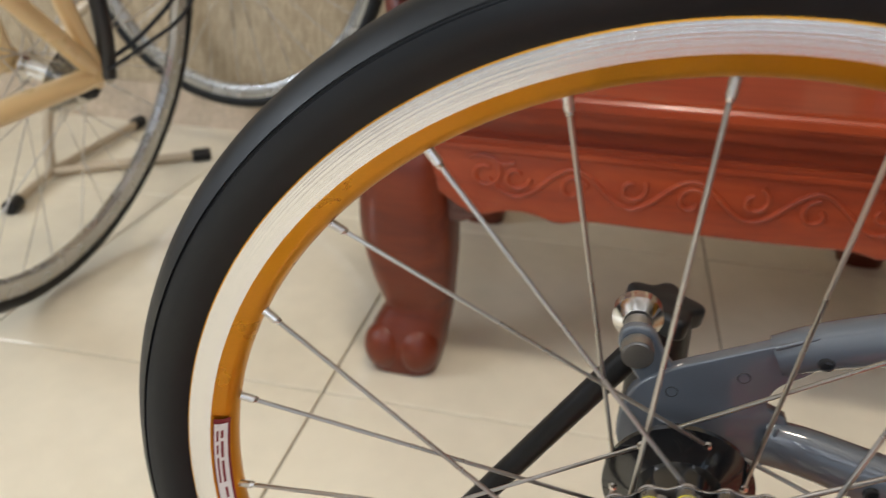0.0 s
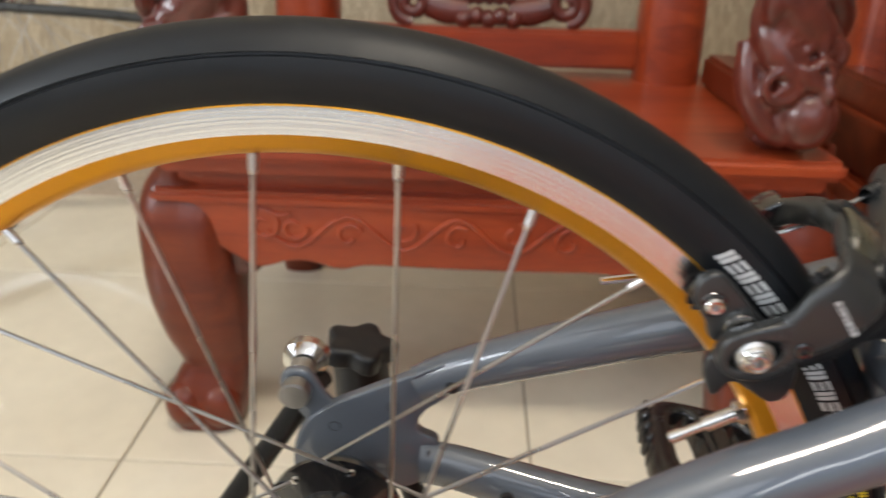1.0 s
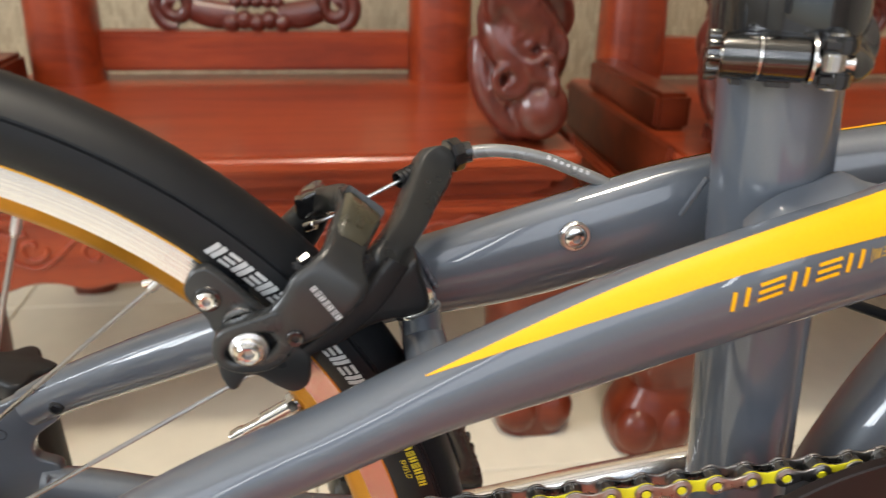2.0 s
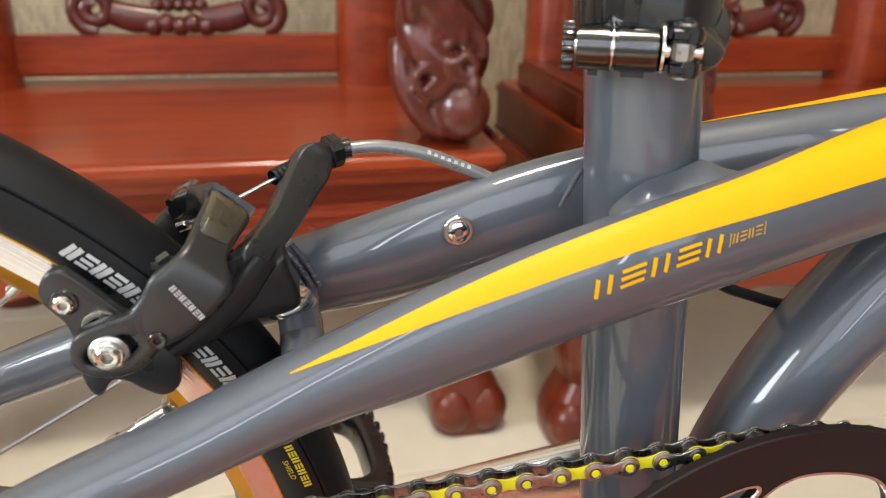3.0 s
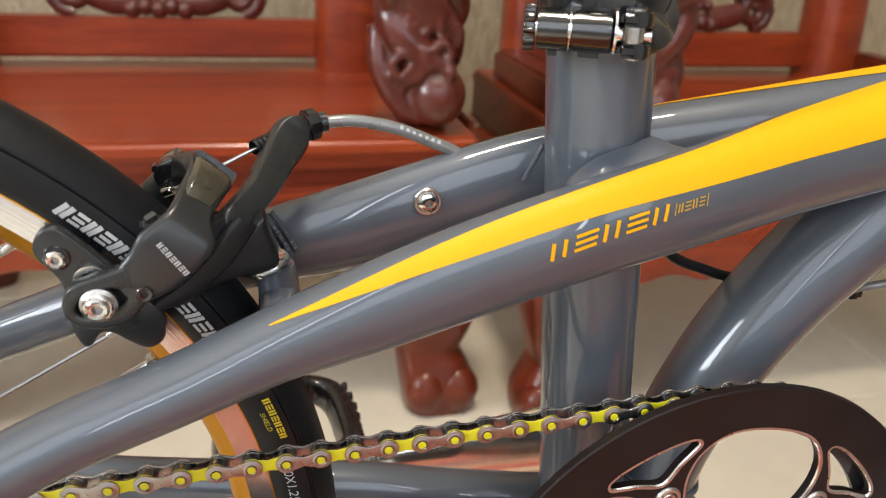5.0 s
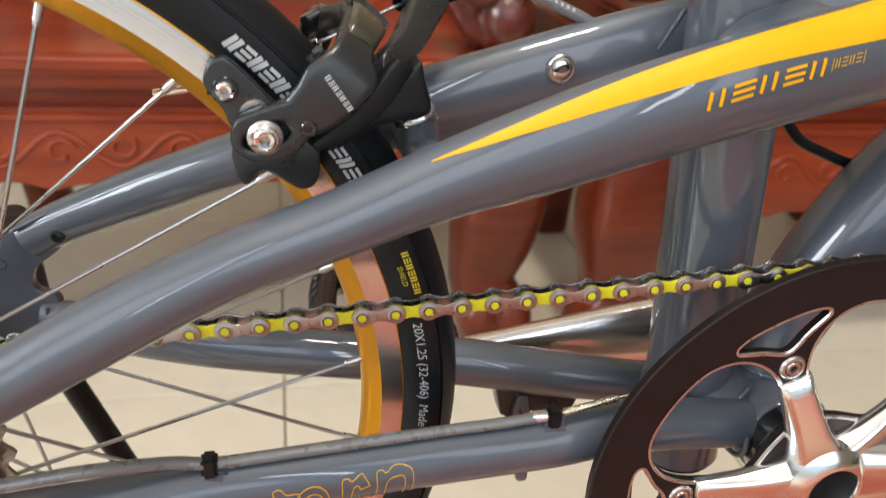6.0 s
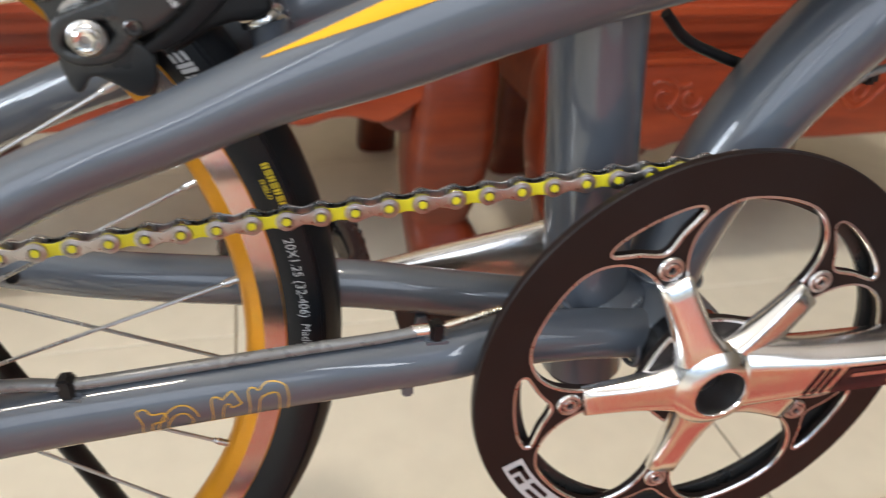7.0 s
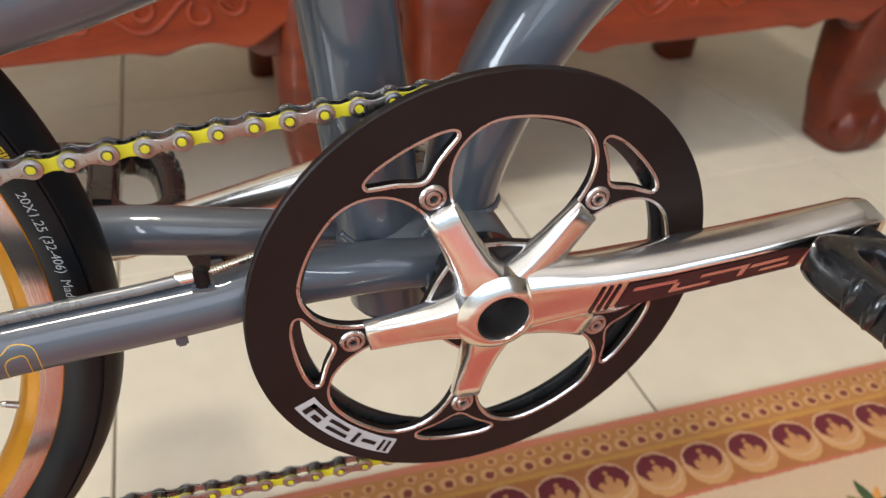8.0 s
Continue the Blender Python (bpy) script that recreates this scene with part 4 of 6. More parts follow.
# right crank: five-armed spider and arm
PA = 7.0
crank = part("crank", revolve([(0.0108, -0.0480), (0.0114, -0.0500), (0.0118, -0.0704), (0.0122, -0.0711), (0.0131, -0.0711), (0.0165, -0.0697), (0.0200, -0.0668), (0.0213, -0.0610), (0.0185, -0.0545), (0.0110, -0.0520), (0.0098, -0.0480)], (BB.x, 0, BB.z), "y", 48), POLISH, bike, "polished silver crank")
part("crank_bore", revolve([(0.0001, -0.0520), (0.0040, -0.0520), (0.0042, -0.0490), (0.0108, -0.0490), (0.0116, -0.0702)], (BB.x, 0, BB.z), "y", 40), SATIN, crank)
for k, ba in enumerate(BOLT_A):
    d = Vector((math.cos(radians(ba)), 0, math.sin(radians(ba))))
    e = Vector((-d.z, 0, d.x))
    secs = []
    for r, y, w, t in ((0.0134, -0.0590, 0.0140, 0.0084), (0.019, -0.0590, 0.0118, 0.0080), (0.027, -0.0585, 0.0096, 0.0068), (0.038, -0.0580, 0.0082, 0.0052), (0.050, -0.0573, 0.0077, 0.0036), (0.0572, -0.0570, 0.0074, 0.0026), (0.0582, -0.0566, 0.0072, 0.0014)):
        o = chaikin([(-w, 0.0040), (-w, -0.0006), (-w * 0.72, -t), (w * 0.72, -t), (w, -0.0006), (w, 0.0040)], 0.12, 2)
        secs.append([BB + d * r + e * u + Vector((0, y + v, 0)) for u, v in o])
    part("spider_arm", loft(secs), POLISH, crank, "", 60)
d = Vector((math.cos(radians(PA)), 0, math.sin(radians(PA))))
e = Vector((-d.z, 0, d.x))
ARM = [(0.0135, -0.0620, 1.36, 0.84), (0.022, -0.0630, 1.30, 0.88), (0.045, -0.0665, 1.10, 0.95), (0.075, -0.0705, 1.0, 1.0), (0.110, -0.0745, 0.95, 0.97), (0.140, -0.0775, 0.95, 0.92), (0.158, -0.0795, 1.0, 0.85), (0.170, -0.0805, 1.02, 0.80), (0.178, -0.0808, 0.85, 0.72), (0.1835, -0.0808, 0.45, 0.55)]
FACE = [(0.0118, 0.0110), (0.0140, 0.0040), (0.0125, -0.0045), (0.0088, -0.0098), (0.0062, -0.0108), (-0.0088, -0.0090), (-0.0112, -0.0045), (-0.0110, 0.0110)]


def arm_at(r, u, v, lift=0.0):
    y, su, sv = (float(np.interp(r, [a[0] for a in ARM], [a[k] for a in ARM])) for k in (1, 2, 3))
    return BB + d * r + e * (u * su) + Vector((0, y + v * sv - lift, 0))


crank_arm = part("crank_arm", loft([[arm_at(r, u, v) for u, v in chaikin(FACE, 0.16)] for r in catmull([(a[0],) for a in ARM], 4)[:, 0]]), POLISH, crank, "", 60)


def on_arm(u, v):
    """From the place along the arm and the share of the front face's height to the face itself."""
    f = v
    return arm_at(u, -0.0088 + 0.0150 * f, -0.0090 - 0.0018 * f, 0.00035)


panel = bmesh.new()
cols = [[panel.verts.new((0.0505 + 0.087 * k / 30 + (0.006 * f), 0.04 + 0.92 * f, 0)) for f in (0, 0.25, 0.5, 0.75, 1)] for k in range(31)]
for p, q in zip(cols, cols[1:]):
    for j in range(4):
        panel.faces.new((p[j], q[j], q[j + 1], p[j + 1]))
part("mark", warp(panel, on_arm), BLACKGLOSS, crank_arm, "dark slanted printed panel")
sl = bmesh.new()
for x in (0.0385, 0.0420, 0.0455):
    v = [sl.verts.new(q) for q in ((x, 0.06, 0), (x + 0.0018, 0.06, 0), (x + 0.0078, 0.96, 0), (x + 0.0060, 0.96, 0))]
    sl.faces.new(v)
split_parts("mark", warp(sl, on_arm), BLACKGLOSS, crank_arm, "dark slanted bar")


def on_panel(u, v):
    return on_arm(u, v) + Vector((0, -0.0003, 0))


glyph = bmesh.new()
for x0, x1, f0, f1, s in ((0.058, 0.078, 0.62, 0.76, 0.001), (0.075, 0.078, 0.30, 0.62, 0.002), (0.075, 0.094, 0.26, 0.38, 0.001), (0.089, 0.112, 0.60, 0.73, 0.001), (0.107, 0.110, 0.28, 0.60, 0.002), (0.113, 0.131, 0.52, 0.66, 0.001), (0.118, 0.132, 0.26, 0.38, 0.001)):
    v = [glyph.verts.new(q) for q in ((x0, f0, 0), (x1, f0, 0), (x1 + s, f1, 0), (x0 + s, f1, 0))]
    glyph.faces.new(v)
split_parts("mark", warp(glyph, on_panel), POLISH, crank_arm, "plain bright line shape")

PED = BB + d * 0.170


def pedal(at, ysign, tilt, name, size=1.0):
    """A flat platform pedal with an open toothed cage and a central body."""
    y0 = at.y
    ped = part(name, cyl((at.x, y0, at.z), (at.x, y0 + ysign * 0.085, at.z), 0.0085, 20, 0.0065), BLACKPLASTIC, bike, "black platform pedal")
    m = Matrix.Translation(at) @ Matrix.Rotation(radians(tilt), 4, "Y")
    o = catmull([(-0.052, 0.012), (-0.054, 0.050), (-0.042, 0.088), (0.0, 0.094), (0.042, 0.088), (0.054, 0.050), (0.052, 0.012), (0.020, 0.008), (0.0, 0.010), (-0.020, 0.008)], 5, True)
    hs = [catmull([(sx * 0.012, 0.024), (sx * 0.036, 0.024), (sx * 0.037, 0.050), (sx * 0.030, 0.078), (sx * 0.012, 0.078)], 4, True) for sx in (-1, 1)]
    me = curve_mesh([[(p[0], p[1]) for p in o]] + hs, 0.020, 0.0045, 3)
    bm = bmesh.new()
    bm.from_mesh(me)
    bpy.data.meshes.remove(me)
    flip = m @ Matrix.Scale(ysign, 4, (0, 1, 0)) @ Matrix.Scale(size, 4, (1, 0, 0))
    bm.transform(flip)
    bmesh.ops.recalc_face_normals(bm, faces=bm.faces)
    part("cage", bm, PEDALBLACK, ped, "", 60)
    for s in (-1, 1):
        for k in range(7):
            b = ball((s * (0.0535 - 0.0006 * abs(k - 3) ** 2), 0.018 + 0.0115 * k, 0), 0.0044, 2, (0.9, 0.85, 2.1))
            b.transform(flip)
            part("grip_tooth", b, PEDALBLACK, ped)
    ridge = box((-0.011, 0.012, -0.0125), (0.011, 0.088, 0.0125), 0.005, 3)
    ridge.transform(flip)
    part("axle_body", ridge, PEDALBLACK, ped)
    return ped


pedal(PED + Vector((0.007, -0.0840, -0.0075)), -1, 14, "pedal", 0.90)
part("pedal_bolt", cyl(PED + Vector((0, -0.0815, 0)), PED + Vector((0, -0.0890, 0)), 0.0078, 20, bevel=0.001), CHROME, crank)
# left crank
dl = Vector((-math.cos(radians(9)), 0, -math.sin(radians(9))))
left_rows = [(*(BB + dl * r + Vector((0, y, 0))), w, t) for r, y, w, t in ((-0.018, 0.062, 0.0100, 0.008), (0.0, 0.063, 0.0235, 0.0105), (0.030, 0.066, 0.0225, 0.0100), (0.080, 0.072, 0.0180, 0.0090), (0.140, 0.0785, 0.0122, 0.0070), (0.170, 0.081, 0.0125, 0.0066), (0.181, 0.081, 0.0060, 0.0050))]
part("crank", Sweep(left_rows, 6, side=(0, 1, 0), power=2.6).mesh(30), POLISH, bike, "polished silver crank", 60)
pedal(BB + dl * 0.170 + Vector((-0.006, 0.0870, 0.002)), 1, 12, "pedal", 0.82)

# ---- rear brake ----
lug = catmull([(0.1576, 0.4929), (0.1598, 0.4989), (0.1662, 0.5022), (0.1756, 0.5053), (0.1810, 0.5070), (0.1880, 0.5015), (0.1870, 0.4950), (0.1834, 0.4918), (0.1791, 0.4868), (0.1718, 0.4838), (0.1636, 0.4845), (0.1589, 0.4881)], 4, True)
SA = math.atan2(0.0055, 0.0140)
slot = [(0.1698 + 0.0085 * math.cos(a) * math.cos(SA) - 0.0044 * math.sin(a) * math.sin(SA), 0.4934 + 0.0085 * math.cos(a) * math.sin(SA) + 0.0044 * math.sin(a) * math.cos(SA)) for a in np.linspace(0, 2 * math.pi, 24)[:-1]]
brake = part("brake", plate([lug, slot], -0.0290, -0.0225, 0.0014), BLACKSATIN, bike, "dark grey satin rim brake caliper", 60)
# dark sheet behind the slot, painted as its shade
part("slot_shade", box((0.1610, -0.0240, 0.4880), (0.1785, -0.0226, 0.4990), 0.0004), SHADOWHOLE, brake)
# curved front arm that bends back over the tyre
part("brake_arm", strap([(0.1745, -0.0280, 0.5010, 0.1815, -0.0280, 0.4900, 0.0036), (0.1757, -0.0284, 0.5050, 0.1835, -0.0284, 0.4920, 0.0040), (0.1803, -0.0286, 0.5106, 0.1938, -0.0286, 0.4970, 0.0042), (0.1842, -0.0282, 0.5172, 0.2026, -0.0282, 0.5048, 0.0042), (0.1908, -0.0258, 0.5222, 0.2079, -0.0252, 0.5112, 0.0042), (0.1948, -0.0208, 0.5255, 0.2066, -0.0192, 0.5182, 0.0042), (0.1972, -0.0115, 0.5288, 0.2098, -0.0100, 0.5212, 0.0056), (0.2000, -0.0010, 0.5322, 0.2136, 0.0000, 0.5238, 0.0050), (0.2000, 0.0060, 0.5328, 0.2118, 0.0050, 0.5218, 0.0042), (0.1992, 0.0110, 0.5318, 0.2085, 0.0090, 0.5200, 0.0026)], 0.0004), BLACKSATIN, brake, "", 50)
part("badge", strap([(0.1975, -0.0150, 0.5262, 0.2068, -0.0150, 0.5204, 0.0008), (0.1995, -0.0112, 0.5298, 0.2098, -0.0106, 0.5226, 0.0008), (0.2014, -0.0030, 0.5330, 0.2136, -0.0012, 0.5250, 0.0008), (0.2018, 0.0030, 0.5342, 0.2124, 0.0040, 0.5240, 0.0006)], 0.0010), BADGE, brake, "glossy black cover with an olive reflection in its colour", 50)
# arch over the tyre to the far arm, with its cable anchor
part("brake_bridge", Sweep([(0.2050, 0.0040, 0.5262, 0.0045, 0.0045), (0.2015, 0.0140, 0.5272, 0.0048, 0.0046), (0.1965, 0.0250, 0.5240, 0.0048, 0.0048), (0.1912, 0.0330, 0.5190, 0.0052, 0.0055), (0.1880, 0.0360, 0.5165, 0.0050, 0.0055), (0.1860, 0.0370, 0.5150, 0.0030, 0.0040)], 6, side=(0.4, -0.7, 0), power=3.2).mesh(24), BLACKSATIN, brake, "", 60)
part("anchor_block", plate([chaikin([(0.1826, 0.5190), (0.1850, 0.5236), (0.1916, 0.5272), (0.1950, 0.5255), (0.1935, 0.5215), (0.1880, 0.5150), (0.1845, 0.5150)], 0.2)], 0.0260, 0.0400, 0.0012), BLACKGLOSS, brake, "", 60)
part("pinch_bolt", cyl((0.1868, 0.0250, 0.5128), (0.1905, 0.0230, 0.5150), 0.0022, 14, bevel=0.0005), CHROME, brake)
part("pinch_bolt", cyl((0.1846, 0.0245, 0.5225), (0.1846, 0.0300, 0.5225), 0.0016, 6, bevel=0.0003), BLACKGLOSS, brake)
part("set_screw", cyl((0.1858, -0.0235, 0.5200), (0.1890, -0.0215, 0.5215), 0.0019, 6, bevel=0.0003), BLACKGLOSS, brake)
part("arm_recess", box((0.1838, -0.0250, 0.5160), (0.1925, -0.0200, 0.5215), 0.0018, 3), SHADOWHOLE, brake)
# body behind the arm, pivoted on the stay bridge
part("brake_body", plate([catmull([(0.1905, 0.4850), (0.2074, 0.5040), (0.2096, 0.5085), (0.2175, 0.5115), (0.2235, 0.5169), (0.2258, 0.5100), (0.2283, 0.5017), (0.2275, 0.4974), (0.2206, 0.4949), (0.2149, 0.4944), (0.2072, 0.4919), (0.1963, 0.4854)], 4, True)], -0.0175, -0.0040, 0.0022), BLACKPLASTIC, brake, "", 60)
part("brake_rail", strap([(0.1850, -0.0225, 0.4890, 0.1880, -0.0225, 0.4858, 0.004), (0.1960, -0.0225, 0.4975, 0.1995, -0.0220, 0.4905, 0.004), (0.2055, -0.0215, 0.5070, 0.2110, -0.0205, 0.5000, 0.004), (0.2110, -0.0200, 0.5140, 0.2175, -0.0185, 0.5080, 0.004), (0.2150, -0.0180, 0.5180, 0.2215, -0.0165, 0.5135, 0.003)], 0.0006), BLACKPLASTIC, brake, "", 60)
part("spring_slot", box((0.2040, -0.0165, 0.5050), (0.2105, -0.0090, 0.5180), 0.002), SHADOWHOLE, brake)
part("brake_arm", strap([(0.2100, -0.0125, 0.5065, 0.2150, -0.0125, 0.5050, 0.0050), (0.2098, -0.0130, 0.5100, 0.2172, -0.0120, 0.5078, 0.0070), (0.2102, -0.0110, 0.5180, 0.2210, -0.0070, 0.5115, 0.0080), (0.2195, 0.0045, 0.5240, 0.2290, 0.0060, 0.5165, 0.0085), (0.2255, 0.0200, 0.5305, 0.2370, 0.0215, 0.5225, 0.0090), (0.2290, 0.0300, 0.5352, 0.2425, 0.0310, 0.5270, 0.0095), (0.2325, 0.0350, 0.5388, 0.2445, 0.0355, 0.5300, 0.0095), (0.2360, 0.0370, 0.5400, 0.2450, 0.0370, 0.5330, 0.0080), (0.2390, 0.0385, 0.5398, 0.2445, 0.0385, 0.5350, 0.0050)], 0.0010), BLACKSATIN, brake, "", 50)
holder = part("pad_holder", plate([catmull([(0.1496, 0.5084), (0.1511, 0.5150), (0.1552, 0.5179), (0.1597, 0.5162), (0.1710, 0.5043), (0.1753, 0.4987), (0.1703, 0.4931), (0.1585, 0.4934), (0.1554, 0.4999)], 4, True)], -0.0200, -0.0150, 0.0012), BLACKSATIN, brake, "", 60)
part("spacer", revolve([(0.0030, -0.0222), (0.0052, -0.0222), (0.0055, -0.0214), (0.0055, -0.0198)], (0.1659, 0, 0.4990), "y", 24), CHROME, holder)
part("brake_pad", plate([catmull([(0.1575, 0.4860), (0.1578, 0.4800), (0.1590, 0.4757), (0.1608, 0.4726), (0.1633, 0.4731), (0.1664, 0.4775), (0.1706, 0.4772), (0.1754, 0.4735), (0.1813, 0.4703), (0.1863, 0.4725), (0.1879, 0.4785), (0.1865, 0.4870), (0.1740, 0.4920), (0.1620, 0.4900)], 3, True)], -0.0205, -0.0160, 0.0012), BLACKSATIN, brake)
part("brake_pad", box((0.150, -0.0155, 0.5015), (0.168, -0.0093, 0.5105), 0.002), RUBBER, brake)
part("brake_pad", plate([catmull([(0.1640, 0.4790), (0.1670, 0.4850), (0.1760, 0.4830), (0.1865, 0.4760), (0.1850, 0.4690), (0.1770, 0.4710), (0.1700, 0.4750)], 4, True)], -0.0158, -0.0093, 0.0016), BLACKPLASTIC, brake)
BOLT = (0.1692, 0.0, 0.4932)
part("washer", revolve([(0.003, -0.0302), (0.0050, -0.0302), (0.0060, -0.0294), (0.0062, -0.0280)], BOLT, "y", 36), BOLTGREY, brake)
part("washer", revolve([(0.0032, -0.0316), (0.0043, -0.0316), (0.0049, -0.0309), (0.0049, -0.0300)], BOLT, "y", 36), CHROME, brake)
part("bolt", revolve([(0.0001, -0.0308), (0.0017, -0.0308), (0.0020, -0.0327), (0.0030, -0.0328)], BOLT, "y", 6, False, lambda j: 1 if j < 2 else 0), [CHROME, SATIN], brake, "socket-head steel bolt", 20)
part("bolt_head", revolve([(0.0024, -0.0329), (0.0031, -0.0331), (0.0039, -0.0324), (0.0040, -0.0313)], BOLT, "y", 30), CHROME, brake)
part("washer", revolve([(0.0028, -0.0208), (0.0041, -0.0206), (0.0046, -0.0198)], (0.1565, 0, 0.5070), "y", 26), BLACKGLOSS, holder)
part("bolt", revolve([(0.0001, -0.0210), (0.0012, -0.0210), (0.0014, -0.0224), (0.0023, -0.0225), (0.0031, -0.0217), (0.0032, -0.0205)], (0.1565, 0, 0.5070), "y", 24, False, lambda j: 1 if j < 2 else 0), [CHROME, SATIN], holder)
part("screw", revolve([(0.0001, -0.0287), (0.0011, -0.0287), (0.0013, -0.0299), (0.0024, -0.0300), (0.0029, -0.0296), (0.0030, -0.0288)], (0.1838, 0, 0.4964), "y", 18), BLACKGLOSS, brake)
# maker's mark as plain bars down the arm
mk = block_marks(7, 0.0021, 0.00165, 0.0021, 0.00045, 0.0)
mk.transform(Matrix.Translation((0.1891, -0.0301, 0.5141)) @ Matrix.Rotation(radians(55), 4, "Y") @ Matrix.Rotation(radians(90), 4, "X"))
split_parts("mark", mk, LIGHTPRINT, brake, "pale block mark")
# far arm and pad
part("brake_arm", Sweep([(0.1905, 0.034, 0.5200, 0.0055, 0.0055), (0.1890, 0.034, 0.5150, 0.0070, 0.006), (0.182, 0.033, 0.506, 0.0085, 0.006), (0.172, 0.030, 0.494, 0.0085, 0.006), (0.166, 0.029, 0.484, 0.004, 0.004)], 6, side=(0, 1, 0), power=2.6).mesh(20), BLACKSATIN, brake, "", 60)
part("brake_pad", plate([catmull([(0.148, 0.509), (0.160, 0.515), (0.186, 0.480), (0.178, 0.470)], 4, True)], 0.0115, 0.0230, 0.002), BLACKPLASTIC, brake)
part("cable_end", merge(cyl((0.1270, 0.020, 0.4945), (0.1440, 0.0205, 0.4970), 0.0016, 10, bevel=0.0003), cyl((0.1440, 0.0205, 0.497), (0.1500, 0.021, 0.4990), 0.0008, 8)), POLISH, brake, "bright crimped cable end")
bridge = part("stay_bridge", cyl((0.2285, -0.034, 0.4775), (0.2285, 0.030, 0.4775), 0.0082, 28), PAINT, bike)
part("brake_boss", cyl((0.2268, -0.002, 0.4925), (0.2300, -0.002, 0.4600), 0.0074, 28, bevel=0.0008), PAINT, bridge)
ring = revolve([(0.0040, 0.0030), (0.0078, 0.0026), (0.0084, 0.0014), (0.0084, 0.0), (0.0070, -0.0004)], (0, 0, 0), "z", 28)
ring.transform(Matrix.Translation((0.2250, -0.004, 0.4925)) @ Vector((-0.45, 0, 1)).to_track_quat("Z", "Y").to_matrix().to_4x4())
part("washer", ring, CHROME, bridge)
stay_washer = part("washer", revolve([(0.0030, -0.0012), (0.0056, -0.0012), (0.0062, -0.0004), (0.0062, 0.0010)], (0.2922, 0.0258, 0.5048), "y", 30), BOLTGREY, bike)
part("stay_bolt", bolt((0.2922, 0.0258, 0.5048), 0.0050, 0.0034, 26), [CHROME, SATIN], stay_washer, "domed socket bolt")

# cables
part("brake_wire", round_tube([(0.1860, 0.026, 0.5125), (0.1960, 0.024, 0.5170), (0.208, 0.026, 0.5225), (0.225, 0.031, 0.5295)], 0.0008, 4, 8), STEEL, bike)
rib = [revolve([(0.0030 + (0.0004 if k % 2 else 0), 0.0011 * k) for k in range(11)], (0, 0, 0), "z", 16)]
rib[0].transform(Matrix.Translation((0.2215, 0.0285, 0.5290)) @ Vector((0.0120, 0.0090, 0.0030)).to_track_quat("Z", "Y").to_matrix().to_4x4())
part("cable_boot", rib[0], BLACKPLASTIC, bike, "ribbed black cable boot")
part("cable_adjuster", merge(cyl((0.2425, 0.0405, 0.5345), (0.2472, 0.0425, 0.5353), 0.0068, 10, bevel=0.0007), cyl((0.2470, 0.0422, 0.5352), (0.2515, 0.0428, 0.5357), 0.0044, 14)), BLACKGLOSS, bike)
housing = [(0.2500, 0.042, 0.5355), (0.2640, 0.042, 0.5360), (0.2820, 0.041, 0.5325), (0.3010, 0.040, 0.5250), (0.3200, 0.040, 0.5180), (0.3600, 0.041, 0.5170), (0.4200, 0.040, 0.5250)]
cable_a = part("brake_cable", round_tube(housing, 0.0027, 8, 14), CABLE, bike, "grey cable housing with pale print")
for k in range(7):
    a, b = Vector(housing[2]), Vector(housing[3])
    f = k / 7
    part("print", cyl(a.lerp(b, f) + Vector((0, -0.0014, 0.0010)), a.lerp(b, f + 0.07) + Vector((0, -0.0014, 0.0010)), 0.0013, 8), LIGHTPRINT, cable_a)
part("gear_cable", round_tube([(0.3960, 0.014, 0.4880), (0.4090, 0.016, 0.4760), (0.4270, 0.018, 0.4680), (0.4420, 0.018, 0.4630), (0.4560, 0.016, 0.4620)], 0.0026, 8, 12), BLACKPLASTIC, bike)
part("gear_cable", round_tube([(0.6600, -0.012, 0.4820), (0.5840, -0.012, 0.4760), (0.5320, -0.012, 0.4730), (0.5030, -0.010, 0.4685), (0.4920, -0.004, 0.4625), (0.4750, 0.000, 0.4460), (0.4580, 0.000, 0.4290), (0.4430, -0.004, 0.4090)], 0.0020, 8, 12), CABLE, bike)
part("cable_stop", box((0.4920, -0.006, 0.4580), (0.5000, 0.004, 0.4660), 0.002), BLACKPLASTIC, bike)
cs_line = []
for x, dzv in ((0.050, 0.0245), (0.078, 0.0232), (0.104, 0.0240), (0.130, 0.0185), (0.146, 0.0150), (0.180, 0.0148), (0.230, 0.0150), (0.262, 0.0152), (0.2825, 0.0162)):
    u = near_cs.row_at_x(x)
    c = near_cs.at(u, 0)
    cc = np.array([np.interp(x, near_cs.c[:, 0], near_cs.c[:, k]) for k in range(3)])
    cs_line.append((x, cc[1] - (0.006 if x < 0.13 else 0.002), cc[2] + dzv))
shift_cable = part("gear_cable", round_tube(cs_line, 0.0025, 6, 14), CABLE, bike, "grey gear cable along the chain stay")
for x in (0.144, 0.2870):
    c = [float(np.interp(x, [p[0] for p in cs_line], [p[k] for p in cs_line])) for k in range(3)]
    part("cable_tie", merge(box((x - 0.0030, c[1] - 0.0038, c[2] - 0.0060), (x + 0.0030, c[1] + 0.0038, c[2] + 0.0036), 0.0012), box((x - 0.0022, c[1] - 0.0048, c[2] + 0.0026), (x + 0.0022, c[1] + 0.0010, c[2] + 0.0050), 0.0008)), BLACKPLASTIC, shift_cable)
    part("cable_stop", box((x - 0.0065, c[1] - 0.0042, c[2] - 0.0105), (x + 0.0065, c[1] + 0.0040, c[2] - 0.0025), 0.0018), PAINT, shift_cable)
